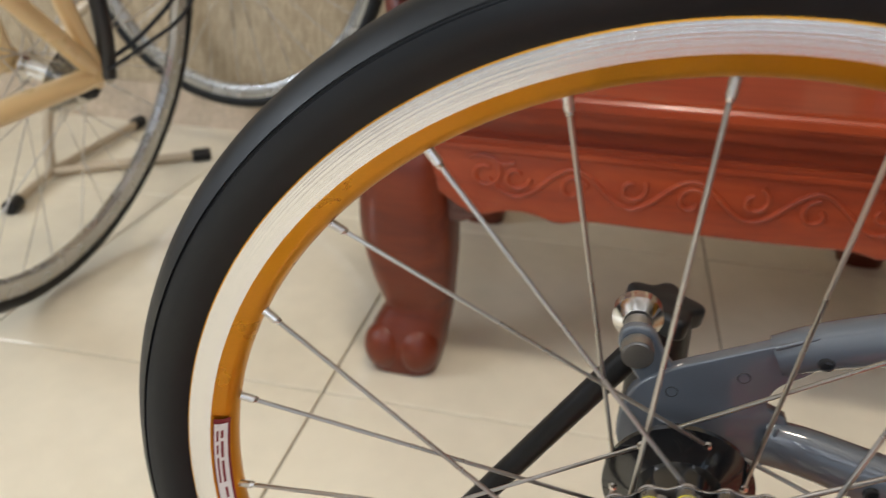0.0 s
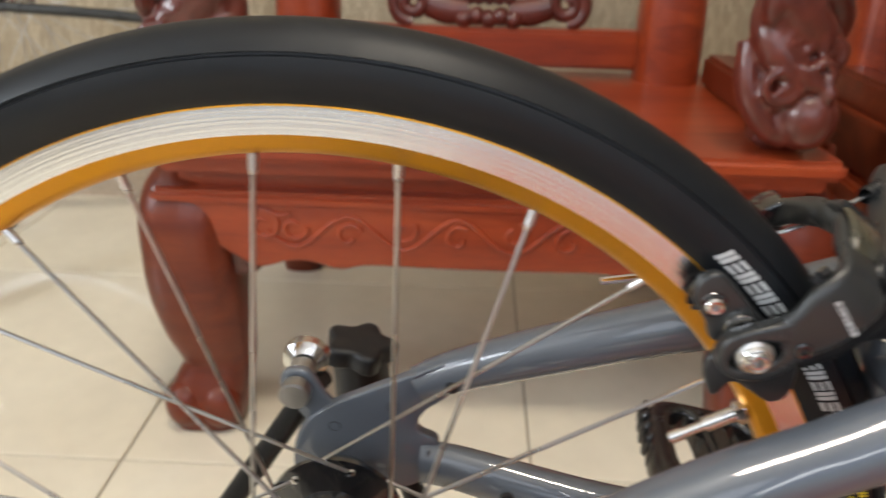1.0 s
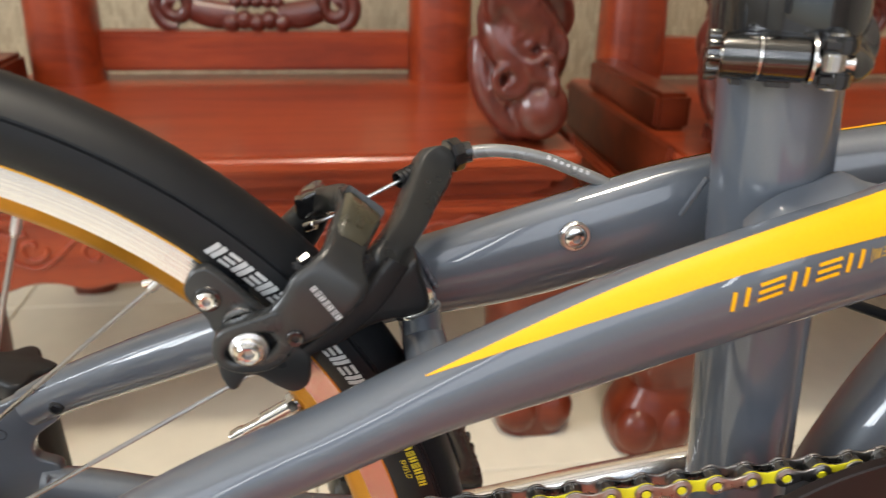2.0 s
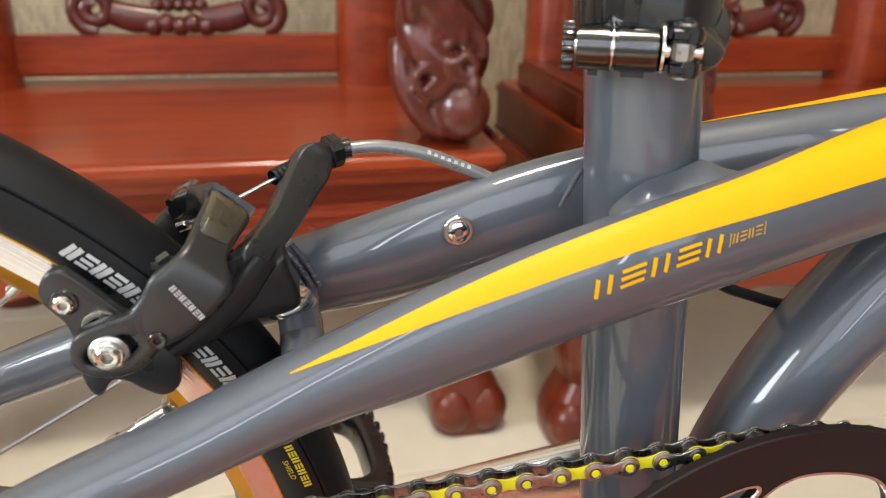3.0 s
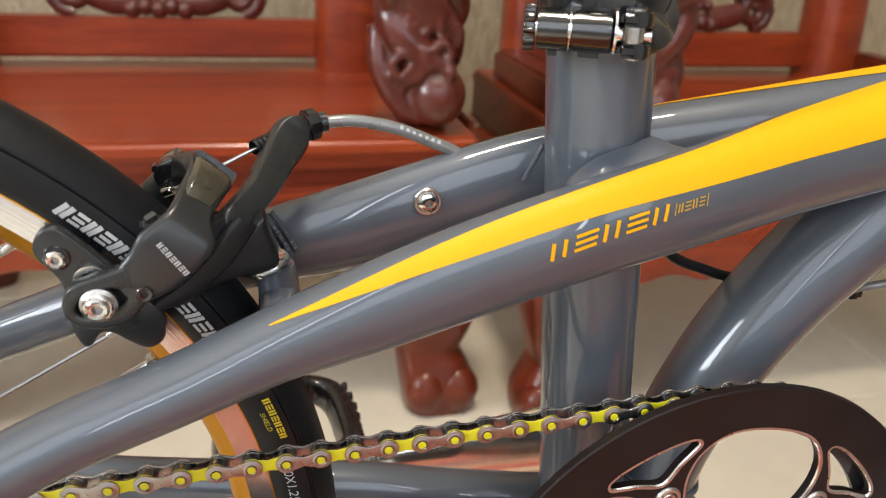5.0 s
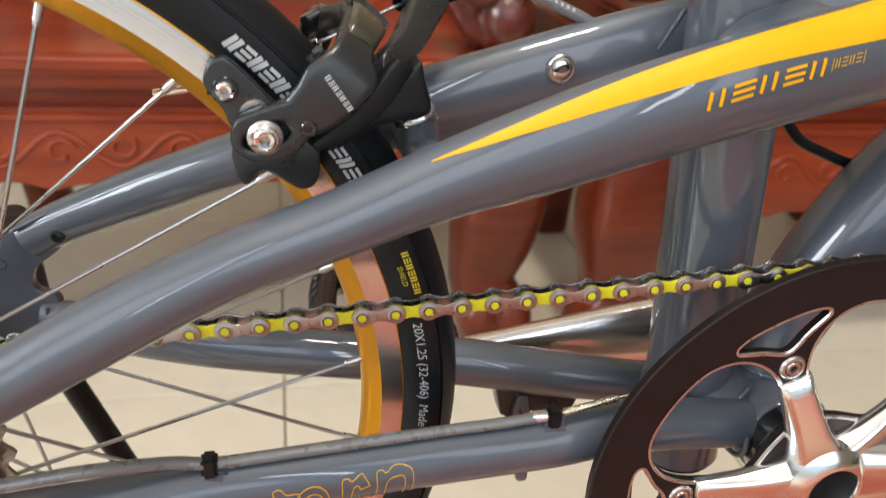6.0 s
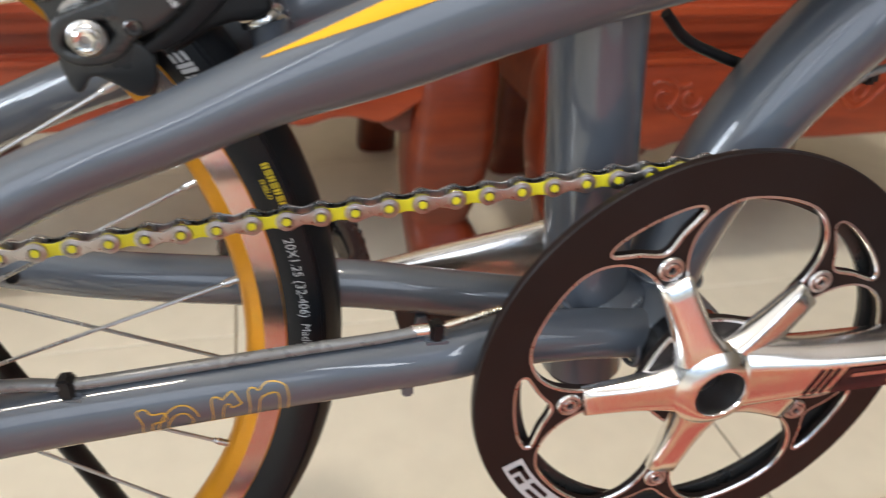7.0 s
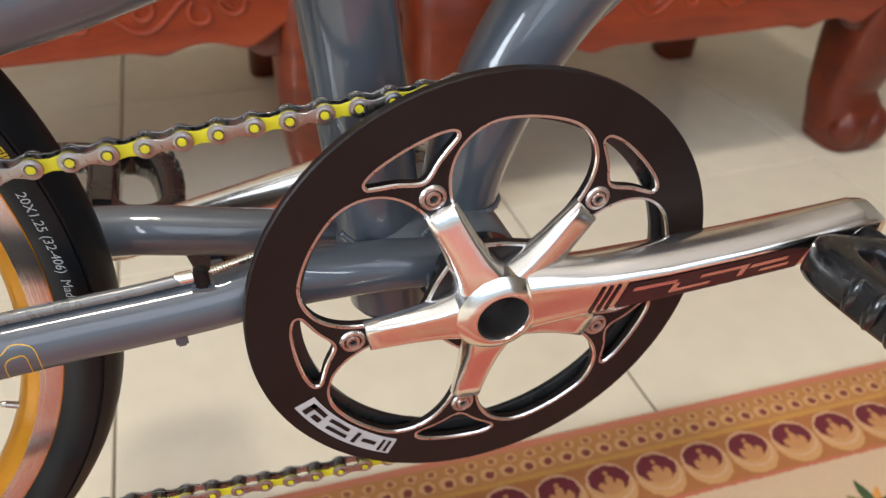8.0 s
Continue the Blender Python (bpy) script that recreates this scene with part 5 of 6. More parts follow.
part("ferrule", cyl(Vector(cs_line[-1]) - Vector((0.0060, 0, 0.0002)), Vector(cs_line[-1]) + Vector((0.0012, 0, 0)), 0.0029, 14, bevel=0.0004), POLISH, shift_cable)
wire_a, wire_b = Vector((0.2835, -0.0345, 0.3675)), Vector((0.3330, -0.0350, 0.3790))
wire_d = (wire_b - wire_a).normalized()
coils = [cyl(wire_a, wire_b, 0.0007, 8)]
for k in range(20):
    c = wire_a + wire_d * (0.0085 + 0.00125 * k)
    coils.append(cyl(c - wire_d * 0.0005, c + wire_d * 0.0005, 0.0019, 12, bevel=0.0003))
part("cable_spring", merge(*coils), SPRING, shift_cable, "pale gold spring on a bare wire", 50)
part("cable_stop", box((0.2715, -0.040, 0.3360), (0.2765, -0.034, 0.3425), 0.001), PAINT, bike)
stand_plate = part("stand_plate", plate([[(0.2784, 0.3390), (0.2829, 0.3215), (0.2885, 0.3180), (0.3214, 0.3188), (0.3253, 0.3285), (0.3258, 0.3385)]], 0.0240, 0.0380, 0.0012), BLACKSATIN, bike, "dark stand bracket under the stay")
part("bracket_rib", plate([[(0.2900, 0.3360), (0.2872, 0.3190), (0.2900, 0.3190), (0.2920, 0.3290), (0.2955, 0.3190), (0.2985, 0.3190), (0.2950, 0.3360)]], 0.0195, 0.0236, 0.0006), PAINT, stand_plate)

# seat clamp and post
CL = ST1 + st_dir * 0.010
up = st_dir.to_track_quat("Z", "Y").to_matrix().to_4x4()


def along(profile, at, seg=48):
    b = revolve(profile, (0, 0, 0), "z", seg)
    b.transform(Matrix.Translation(at) @ up)
    return b


clamp = part("seat_clamp", along([(0.0185, -0.0192), (0.0232, -0.0192), (0.0246, -0.0178), (0.0250, 0.0095), (0.0246, 0.0108), (0.0236, 0.0114), (0.0228, 0.0150), (0.0205, 0.0240), (0.0185, 0.0245)], CL, 64), BLACKGLOSS, bike, "glossy black quick-release seat clamp", 30)
part("post_ring", along([(0.0180, 0.0235), (0.0207, 0.0235), (0.0210, 0.0243), (0.0207, 0.0251), (0.0210, 0.0262), (0.0207, 0.0274), (0.0210, 0.0288), (0.0205, 0.0300), (0.0175, 0.0302)], CL, 56), BLACKGLOSS, clamp)
part("clamp_slit", box((0.3348, -0.0236, 0.5960), (0.3356, -0.0120, 0.6100), 0.0002), SHADOWHOLE, clamp)
PIN_Y, PIN_Z = -0.0300, 0.5848
TURN = Matrix.Translation((0.3288, -0.0240, -0.0016)) @ Matrix.Rotation(radians(-22), 4, "Z") @ Matrix.Diagonal((0.93, 1, 1, 1)) @ Matrix.Translation((-0.3284, 0.0300, 0))


def clamp_part(name, bm, mat, label="", sharp=35):
    bm.transform(TURN)
    return part(name, bm, mat, clamp, label, sharp)


clamp_part("clamp_barrel", cyl((0.3152, PIN_Y, PIN_Z), (0.3262, PIN_Y, PIN_Z), 0.0070, 40, bevel=0.0006), CLAMPBLACK)
clamp_part("clamp_barrel", cyl((0.3276, PIN_Y, PIN_Z), (0.3415, PIN_Y, PIN_Z), 0.0070, 40, bevel=0.0006), CLAMPBLACK)
clamp_part("clamp_ear", box((0.3168, -0.0320, 0.5758), (0.3258, -0.0150, 0.5911), 0.0028, 3), BLACKGLOSS)
clamp_part("clamp_ear", box((0.3280, -0.0320, 0.5758), (0.3412, -0.0150, 0.5911), 0.0028, 3), BLACKGLOSS)
clamp_part("clamp_pin", cyl((0.312, PIN_Y, PIN_Z), (0.356, PIN_Y, PIN_Z - 0.0004), 0.0026, 16), CHROME)
knurl = [(0.0070 + 0.0008 * max(-0.4, math.cos(12 * 2 * math.pi * k / 120)), 2 * math.pi * k / 120) for k in range(120)]
kn = plate([[(r * math.cos(a), r * math.sin(a)) for r, a in knurl], [(0.002 * math.cos(a), 0.002 * math.sin(a)) for a in np.linspace(0, 2 * math.pi, 16)[:-1]]], -0.0021, 0.0021, 0.0005)
kn.transform(Matrix.Translation((0.3124, PIN_Y, PIN_Z)) @ Matrix.Rotation(radians(90), 4, "Z"))
clamp_part("knurled_nut", kn, CLAMPBLACK)
clamp_part("clamp_washer", revolve([(0.0030, -0.0010), (0.0080, -0.0002), (0.0081, 0.0006), (0.0030, 0.0010)], (0.3427, PIN_Y, PIN_Z), "x", 36, True), CHROME)
clamp_part("clamp_washer", revolve([(0.0030, -0.0003), (0.0071, -0.0003), (0.0071, 0.0003), (0.0030, 0.0003)], (0.3269, PIN_Y, PIN_Z), "x", 36, True), CHROME)
for z in (0.5797, 0.5899):
    clamp_part("lever_fork", merge(box((0.3445, -0.0345, z - 0.0026), (0.3520, -0.0240, z + 0.0026), 0.0016, 3), cyl((0.3520, -0.0300, z - 0.0026), (0.3520, -0.0300, z + 0.0026), 0.0046, 24, bevel=0.0008)), BLACKGLOSS)
clamp_part("lever_pivot", cyl((0.3495, -0.0305, 0.5822), (0.3495, -0.0305, 0.5874), 0.0044, 24, bevel=0.0005), CHROME)
for z in (0.5768, 0.5926):
    clamp_part("pivot_cap", cyl((0.3500, -0.0300, z - 0.0004), (0.3500, -0.0300, z + 0.0006), 0.0030, 24, bevel=0.0002), CHROME)
clamp_part("lever", Sweep([(0.3515, -0.0290, 0.5848, 0.0060, 0.0020), (0.3542, -0.0280, 0.5856, 0.0078, 0.0022), (0.3562, -0.0250, 0.5866, 0.0088, 0.0022), (0.3576, -0.0200, 0.5880, 0.0092, 0.0021), (0.3586, -0.0120, 0.5896, 0.0092, 0.0020), (0.3580, -0.0010, 0.5910, 0.0090, 0.0020), (0.3556, 0.0110, 0.5916, 0.0084, 0.0022), (0.3510, 0.0200, 0.5916, 0.0064, 0.0020)], 6, power=3.5).mesh(30), BLACKGLOSS, "", 60)
# dark sliver set into the tube wall, coloured as the slot's shade
slot_cut = box((-0.0210, -0.0008, -0.030), (-0.0190, 0.0022, 0.0), 0.0009, 3)
slot_cut.transform(Matrix.Translation(ST1) @ up)
part("tube_slot", slot_cut, SHADOWHOLE, seat_tube)
part("seat_post", cyl(CL + st_dir * 0.012, CL + st_dir * 0.13, 0.0170, 40, bevel=0.001), BLACKGLOSS, bike, "black seat post")

# folding magnet beside the left dropout
mag = part("magnet_bracket", plate([catmull([(0.012, 0.374), (0.024, 0.384), (0.010, 0.402), (0.0015, 0.4155), (-0.0095, 0.4155), (-0.0125, 0.4060), (-0.004, 0.392)], 4, True)], 0.0690, 0.0745, 0.0015), PAINT, bike)
part("magnet_bolt", bolt((-0.004, 0.0690, 0.4070), 0.0046, 0.0050, 20), [CHROME, SATIN], mag)
part("magnet_collar", cyl((-0.004, 0.0600, 0.4070), (-0.004, 0.0690, 0.4070), 0.0072, 24, bevel=0.001), SATIN, mag)
part("magnet", revolve([(0.0001, 0.0860), (0.0070, 0.0860), (0.0095, 0.0880), (0.0118, 0.0900), (0.0118, 0.0960), (0.0001, 0.0965)], (-0.004, 0, 0.4085), "y", 32), CHROME, mag, "silver folding magnet")
part("magnet_stem", cyl((-0.004, 0.0745, 0.4075), (-0.004, 0.0850, 0.4080), 0.0065, 20), SATIN, mag)
cap = plate([[((0.0200 + 0.0032 * math.cos(5 * a + 0.6)) * math.cos(a), (0.0200 + 0.0032 * math.cos(5 * a + 0.6)) * math.sin(a)) for a in np.linspace(0, 2 * math.pi, 60)[:-1]]], -0.0065, 0.0065, 0.0030)
cap.transform(Matrix.Translation((0.0140, 0.156, 0.3770)) @ Matrix.Rotation(radians(8), 4, "Y") @ Matrix.Rotation(radians(90), 4, "X"))
part("rubber_housing", merge(cyl((0.0175, 0.156, 0.290), (0.0142, 0.156, 0.375), 0.0170, 32, bevel=0.002), cap), BLACKPLASTIC, mag, "black plastic post with a lobed cap", 50)

# derailleur with two guide wheels
der = part("derailleur", plate([catmull([(0.040, 0.272), (0.050, 0.285), (0.064, 0.276), (0.082, 0.262), (0.080, 0.248), (0.066, 0.247), (0.050, 0.258)], 4, True)], -0.0480, -0.0455, 0.0008), BLACKSATIN, bike)
part("guide_wheel", cyl((0.0535, -0.0450, 0.2740), (0.0535, -0.0330, 0.2740), 0.009, 20), BLACKPLASTIC, der)
part("guide_wheel", cyl((0.0725, -0.0450, 0.2590), (0.0725, -0.0330, 0.2590), 0.009, 20), BLACKPLASTIC, der)
part("derailleur_arm", cyl((0.045, -0.060, 0.279), (0.030, -0.070, 0.340), 0.007, 16), BLACKSATIN, der)

# ---- workshop stand that lifts the rear axle ----
stand = thing("bicycle_stand", (0.0, 0, 0), "black tubular stand holding up the rear axle", "bike stand")
for sy in (-1, 1):
    y = sy * 0.0905
    leg = part("leg", round_tube([(0.0035, y, 0.400), (-0.066, y, 0.290), (-0.155, y, 0.149), (-0.243, y, 0.010)], 0.0066, 5, 16), STANDBLACK, stand)
    part("leg", round_tube([(0.0400, y, 0.3600), (0.0532, y, 0.3223), (0.0895, y, 0.2186), (0.1200, y, 0.1320), (0.1630, y, 0.010)], 0.0066, 5, 16), STANDBLACK, stand)
    part("hook", box((0.006, y - 0.004, 0.346), (0.040, y + 0.004, 0.372), 0.003), STANDBLACK, stand)
for x in (-0.240, 0.163):
    part("foot_bar", cyl((x, -0.150, 0.0085), (x, 0.150, 0.0085), 0.0085, 16, bevel=0.001), STANDBLACK, stand)

# ---- carved rosewood chairs ----
def scroll(c, r0, r1, turns, start, hand=1, n=26):
    return [(c[0] + (r0 + (r1 - r0) * k / n) * math.cos(start + hand * turns * 2 * math.pi * k / n), c[1] + (r0 + (r1 - r0) * k / n) * math.sin(start + hand * turns * 2 * math.pi * k / n)) for k in range(n + 1)]


def relief(lines, y, r):
    return merge(*[round_tube([(p[0], y, p[1]) for p in l], r, 1, 8, smooth=False) for l in lines])


def dragon(at, seed, face):
    """A carved arm end: writhing coils, deep curls and leafy tongues fused into one knot on a ball."""
    rnd = random.Random(seed)
    x, y, z = at
    bms = []
    for q in range(4):
        ph, amp = q * 1.6 + rnd.random(), 0.030 + 0.004 * q
        rows = []
        for k in range(12):
            f = k / 11
            r = 0.017 * (0.7 + 0.5 * math.sin(math.pi * (0.2 + 0.7 * f))) - 0.002 * q
            rows.append((x + amp * math.sin(f * 7 + ph) * face, y - 0.006 + 0.026 * math.cos(f * 5.5 + ph), z + 0.050 + 0.215 * f, r, r * 1.1))
        bms.append(Sweep(rows, 5, side=(1, 0, 0)).mesh(14))
    for k in range(16):
        c = (x + rnd.uniform(-0.040, 0.040), z + 0.050 + 0.21 * k / 15)
        bms.append(relief([scroll(c, rnd.uniform(0.016, 0.024), 0.005, 1.35, rnd.uniform(0, 6), rnd.choice((-1, 1)), 22)], y - rnd.uniform(0.028, 0.048), 0.0052))
    for k in range(14):
        c = Vector((x + rnd.uniform(-0.046, 0.046), y - rnd.uniform(0.015, 0.045), z + 0.05 + 0.20 * rnd.random()))
        bms.append(ball(c, rnd.uniform(0.008, 0.016), 2, (rnd.uniform(0.6, 1.2), 1, rnd.uniform(0.8, 1.9))))
    bms.append(ball((x + 0.016, y - 0.022, z + 0.042), 0.035, 3, (0.95, 1.0, 1.0)))
    bms.append(Sweep([(x - 0.050, y - 0.010, z + 0.115, 0.012, 0.010), (x - 0.046, y - 0.018, z + 0.070, 0.016, 0.013), (x - 0.024, y - 0.022, z + 0.034, 0.017, 0.014), (x + 0.002, y - 0.022, z + 0.020, 0.014, 0.014)], 5, side=(1, 0, 0)).mesh(14))
    bms.append(box((x - 0.022, y - 0.010, z - 0.004), (x + 0.036, y + 0.045, z + 0.035), 0.010, 3))
    return merge(*bms)


def chair(x0, x1, yf, zb, label, seed, foot, name="armchair"):
    """A heavy carved armchair: outer leg faces at x0 and x1, legs' front at yf, apron's lower edge near zb; foot is how far the back feet stand (inward, behind)."""
    ch = thing(name, ((x0 + x1) / 2, yf + 0.25, 0), label, "chair", "carved rosewood chairs")
    xm, yb, zt = (x0 + x1) / 2, yf + 0.37, 0.393
    part("seat", box((x0 + 0.028, yf - 0.035, zt - 0.022), (x1 - 0.028, yb + 0.06, zt), 0.007, 3), ROSEWOOD, ch)
    part("seat_moulding", box((x0 + 0.038, yf - 0.016, zt - 0.040), (x1 - 0.038, yb + 0.045, zt - 0.021), 0.004, 2), ROSEWOOD, ch)
    part("waist", box((x0 + 0.050, yf + 0.004, zt - 0.064), (x1 - 0.050, yb + 0.03, zt - 0.039), 0.002), ROSEWOOD, ch)
    part("ledge", box((x0 + 0.022, yf - 0.018, zt - 0.078), (x1 - 0.022, yb + 0.04, zt - 0.060), 0.006, 3), ROSEWOOD, ch)
    # front apron with a wavy lower edge and relief scrolls
    ztop, n = zt - 0.074, 60
    lower = []
    for k in range(n + 1):
        f = k / n
        x = x0 + 0.05 + (x1 - x0 - 0.10) * f
        g = min(f, 1 - f)
        dip = 0.012 * math.exp(-((g - 0.13) / 0.035) ** 2) - 0.010 * math.exp(-((g - 0.055) / 0.03) ** 2) + 0.008 * math.exp(-((g - 0.26) / 0.03) ** 2)
        lower.append((x, zb + 0.012 - dip - 0.012 * math.sin(math.pi * f)))
    outline = [(x0 + 0.03, ztop), (x1 - 0.03, ztop)] + lower[::-1]
    apron = part("apron", plate([outline], yf - 0.012, yf + 0.020, 0.005), ROSEWOOD, ch)
    lines, zc, hh = [], (ztop + zb) / 2 + 0.006, 0.024
    w = (x1 - x0) * 0.62
    for k in range(8):
        cx = xm - w / 2 + w * (k + 0.5) / 8
        s = 1 if k % 2 else -1
        lines.append([(cx - w / 16 + w / 8 * t, zc + s * hh * 0.8 * math.sin(math.pi * t)) for t in np.linspace(0, 1, 10)])
        lines.append(scroll((cx, zc - s * 0.004), 0.016, 0.005, 0.9, 0.3 * k, s))
    for e in (-1, 1):
        lines.append(scroll((xm + e * (w / 2 + 0.004), zc + 0.006), 0.020, 0.006, 1.1, 1.5, e))
        lines.append([(xm + e * (w / 2 + 0.022 - 0.05 * t), zc + 0.022 + 0.004 * math.sin(6 * t)) for t in np.linspace(0, 1, 8)])
    part("carving", relief(lines, yf - 0.0118, 0.0030), ROSEWOOD, apron)
    for sx, xs in ((-1, x0), (1, x1)):
        part("side_apron", box((xs + (0.012 if sx < 0 else -0.040), yf + 0.03, zb + 0.02), (xs + (0.040 if sx < 0 else -0.012), yb - 0.02, ztop), 0.004), ROSEWOOD, ch)
        # front leg: bulging knee, narrow ankle, two-toed foot
        lx = xs - sx * 0.048
        rows = [(lx + sx * o, yf + 0.040 + q, z, 0.050 * w2, 0.049 * w2) for z, w2, o, q in ((ztop + 0.006, 0.74, -0.016, 0.010), (0.310, 0.98, -0.004, 0.0), (0.285, 1.08, 0.000, -0.008), (0.250, 1.12, -0.002, -0.010), (0.205, 1.16, -0.004, -0.006), (0.150, 1.07, -0.009, 0.0), (0.105, 0.90, -0.014, 0.005), (0.080, 0.86, -0.014, 0.004), (0.035, 1.00, -0.001, -0.003), (0.004, 0.92, 0.0, -0.002))]
        leg = part("leg", Sweep(rows, 6, side=(sx, 0, 0), power=3.2).mesh(28), LEG_AND_SHADE_WOOD, ch, "dark carved leg", 60)
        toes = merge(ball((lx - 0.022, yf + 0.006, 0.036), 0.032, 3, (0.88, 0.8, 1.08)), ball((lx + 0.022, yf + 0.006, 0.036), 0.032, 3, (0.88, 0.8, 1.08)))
        part("paw", toes, LEG_AND_SHADE_WOOD, leg)
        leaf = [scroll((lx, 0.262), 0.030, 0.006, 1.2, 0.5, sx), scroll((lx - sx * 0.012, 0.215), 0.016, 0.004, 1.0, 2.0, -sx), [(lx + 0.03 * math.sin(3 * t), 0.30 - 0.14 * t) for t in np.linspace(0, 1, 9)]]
        part("leg_carving", relief(leaf, yf - 0.013, 0.0040), LEG_AND_SHADE_WOOD, leg)
        part("bracket", plate([catmull([(lx - sx * 0.045, zb + 0.05), (lx - sx * 0.100, zb + 0.045), (lx - sx * 0.095, zb - 0.004), (lx - sx * 0.070, zb - 0.022), (lx - sx * 0.045, zb - 0.010)], 4, True)], yf + 0.002, yf + 0.018, 0.004), CARVED, ch)
        part("leg", Sweep([(lx - sx * foot[0], yb + foot[1] * 0.25, ztop, 0.040, 0.040), (lx - sx * foot[0], yb + foot[1] * 0.6, 0.15, 0.034, 0.034), (lx - sx * foot[0], yb + foot[1], 0.004, 0.036, 0.036)], 6, side=(sx, 0, 0), power=3).mesh(20), LEG_AND_SHADE_WOOD, ch, "", 60)
        # back post, arm and carved arm end
        px = xm + sx * 0.268
        part("back_post", Sweep([(px, yb + 0.005, zt - 0.002, 0.046, 0.048), (px, yb + 0.010, 0.50, 0.045, 0.047), (px, yb + 0.03, 0.75, 0.038, 0.040), (px, yb + 0.06, 0.98, 0.034, 0.036)], 6, side=(1, 0, 0), power=2.6).mesh(24), ROSEWOOD, ch, "", 60)
        end = part("arm_end", dragon((xs - sx * 0.093, yf + 0.012, zt), seed + (5 if sx > 0 else 0), sx), CARVED, ch, "dark carved scrolling arm end", 60)
        fuse = end.modifiers.new("fuse", "REMESH")
        fuse.mode, fuse.voxel_size, fuse.use_smooth_shade = "VOXEL", 0.0032, True
        part("arm_rail", round_tube([(xs - sx * 0.085, yf + 0.03, 0.640), (xs - sx * 0.060, yf + 0.20, 0.665), (xs - sx * 0.085, yf + 0.36, 0.675), (px, yb + 0.02, 0.70)], 0.024, 6, 16, side=(1, 0, 0)), CARVED, ch)
        # side boards and rails: half-tone wood carries the shade between the chairs
        part("side_shade_board", box((xs - sx * 0.0245 - 0.0035, yf + 0.02, zt - 0.062), (xs - sx * 0.0245 + 0.0035, yb + 0.02, zt + 0.004), 0.002), LEG_AND_SHADE_WOOD, ch)
        part("shaded_side_rail", box((xs - sx * 0.060 - 0.022, yf + 0.10, zt - 0.001), (xs - sx * 0.060 + 0.022, yb - 0.02, zt + 0.045), 0.006), LEG_AND_SHADE_WOOD, ch)
    part("back_rail", box((xm - 0.225, yb - 0.004, zt + 0.014), (xm + 0.225, yb + 0.034, zt + 0.070), 0.005), ROSEWOOD, ch)
    part("back_rail", box((xm - 0.225, yb + 0.045, 0.90), (xm + 0.225, yb + 0.085, 0.99), 0.012, 3), ROSEWOOD, ch)
    # carved splat: paired volutes joined by a row of beads
    z0 = zt + 0.070
    sp = []
    for e in (-1, 1):
        sp.append(relief([scroll((xm + e * 0.115, z0 + 0.034), 0.030, 0.007, 1.6, -1.5, e)], yb + 0.012, 0.0105))
        sp.append(Sweep([(xm + e * 0.090, yb + 0.012, z0 + 0.030, 0.018, 0.014), (xm + e * 0.060, yb + 0.012, z0 + 0.022, 0.020, 0.014), (xm + e * 0.030, yb + 0.014, z0 + 0.022, 0.016, 0.013)], 5).mesh(14))
        sp.append(Sweep([(xm + e * 0.100, yb + 0.020, z0 + 0.050, 0.020, 0.014), (xm + e * 0.070, yb + 0.030, z0 + 0.14, 0.026, 0.016), (xm + e * 0.085, yb + 0.045, z0 + 0.28, 0.024, 0.016), (xm + e * 0.060, yb + 0.060, 0.905, 0.024, 0.016)], 5, side=(1, 0, 0)).mesh(14))
    for k in range(5):
        sp.append(ball((xm - 0.036 + 0.018 * k, yb + 0.006, z0 + 0.012 + 0.004 * (k % 2)), 0.014, 2))
        sp.append(ball((xm - 0.030 + 0.015 * k, yb + 0.014, z0 + 0.040), 0.010, 2))
    sp.append(box((xm - 0.035, yb + 0.020, z0 + 0.04), (xm + 0.035, yb + 0.050, 0.905), 0.008, 2))
    part("splat", merge(*sp), CARVED, ch, "carved openwork back splat", 60)
    return ch


chair(-0.298, 0.496, 0.556, 0.245, "red lacquered rosewood armchair with carved arms, beside the wall", 11, (0.024, 0.140))
chair(0.540, 1.290, 0.498, 0.216, "red lacquered rosewood armchair with a low carved apron", 31, (0.055, 0.060))

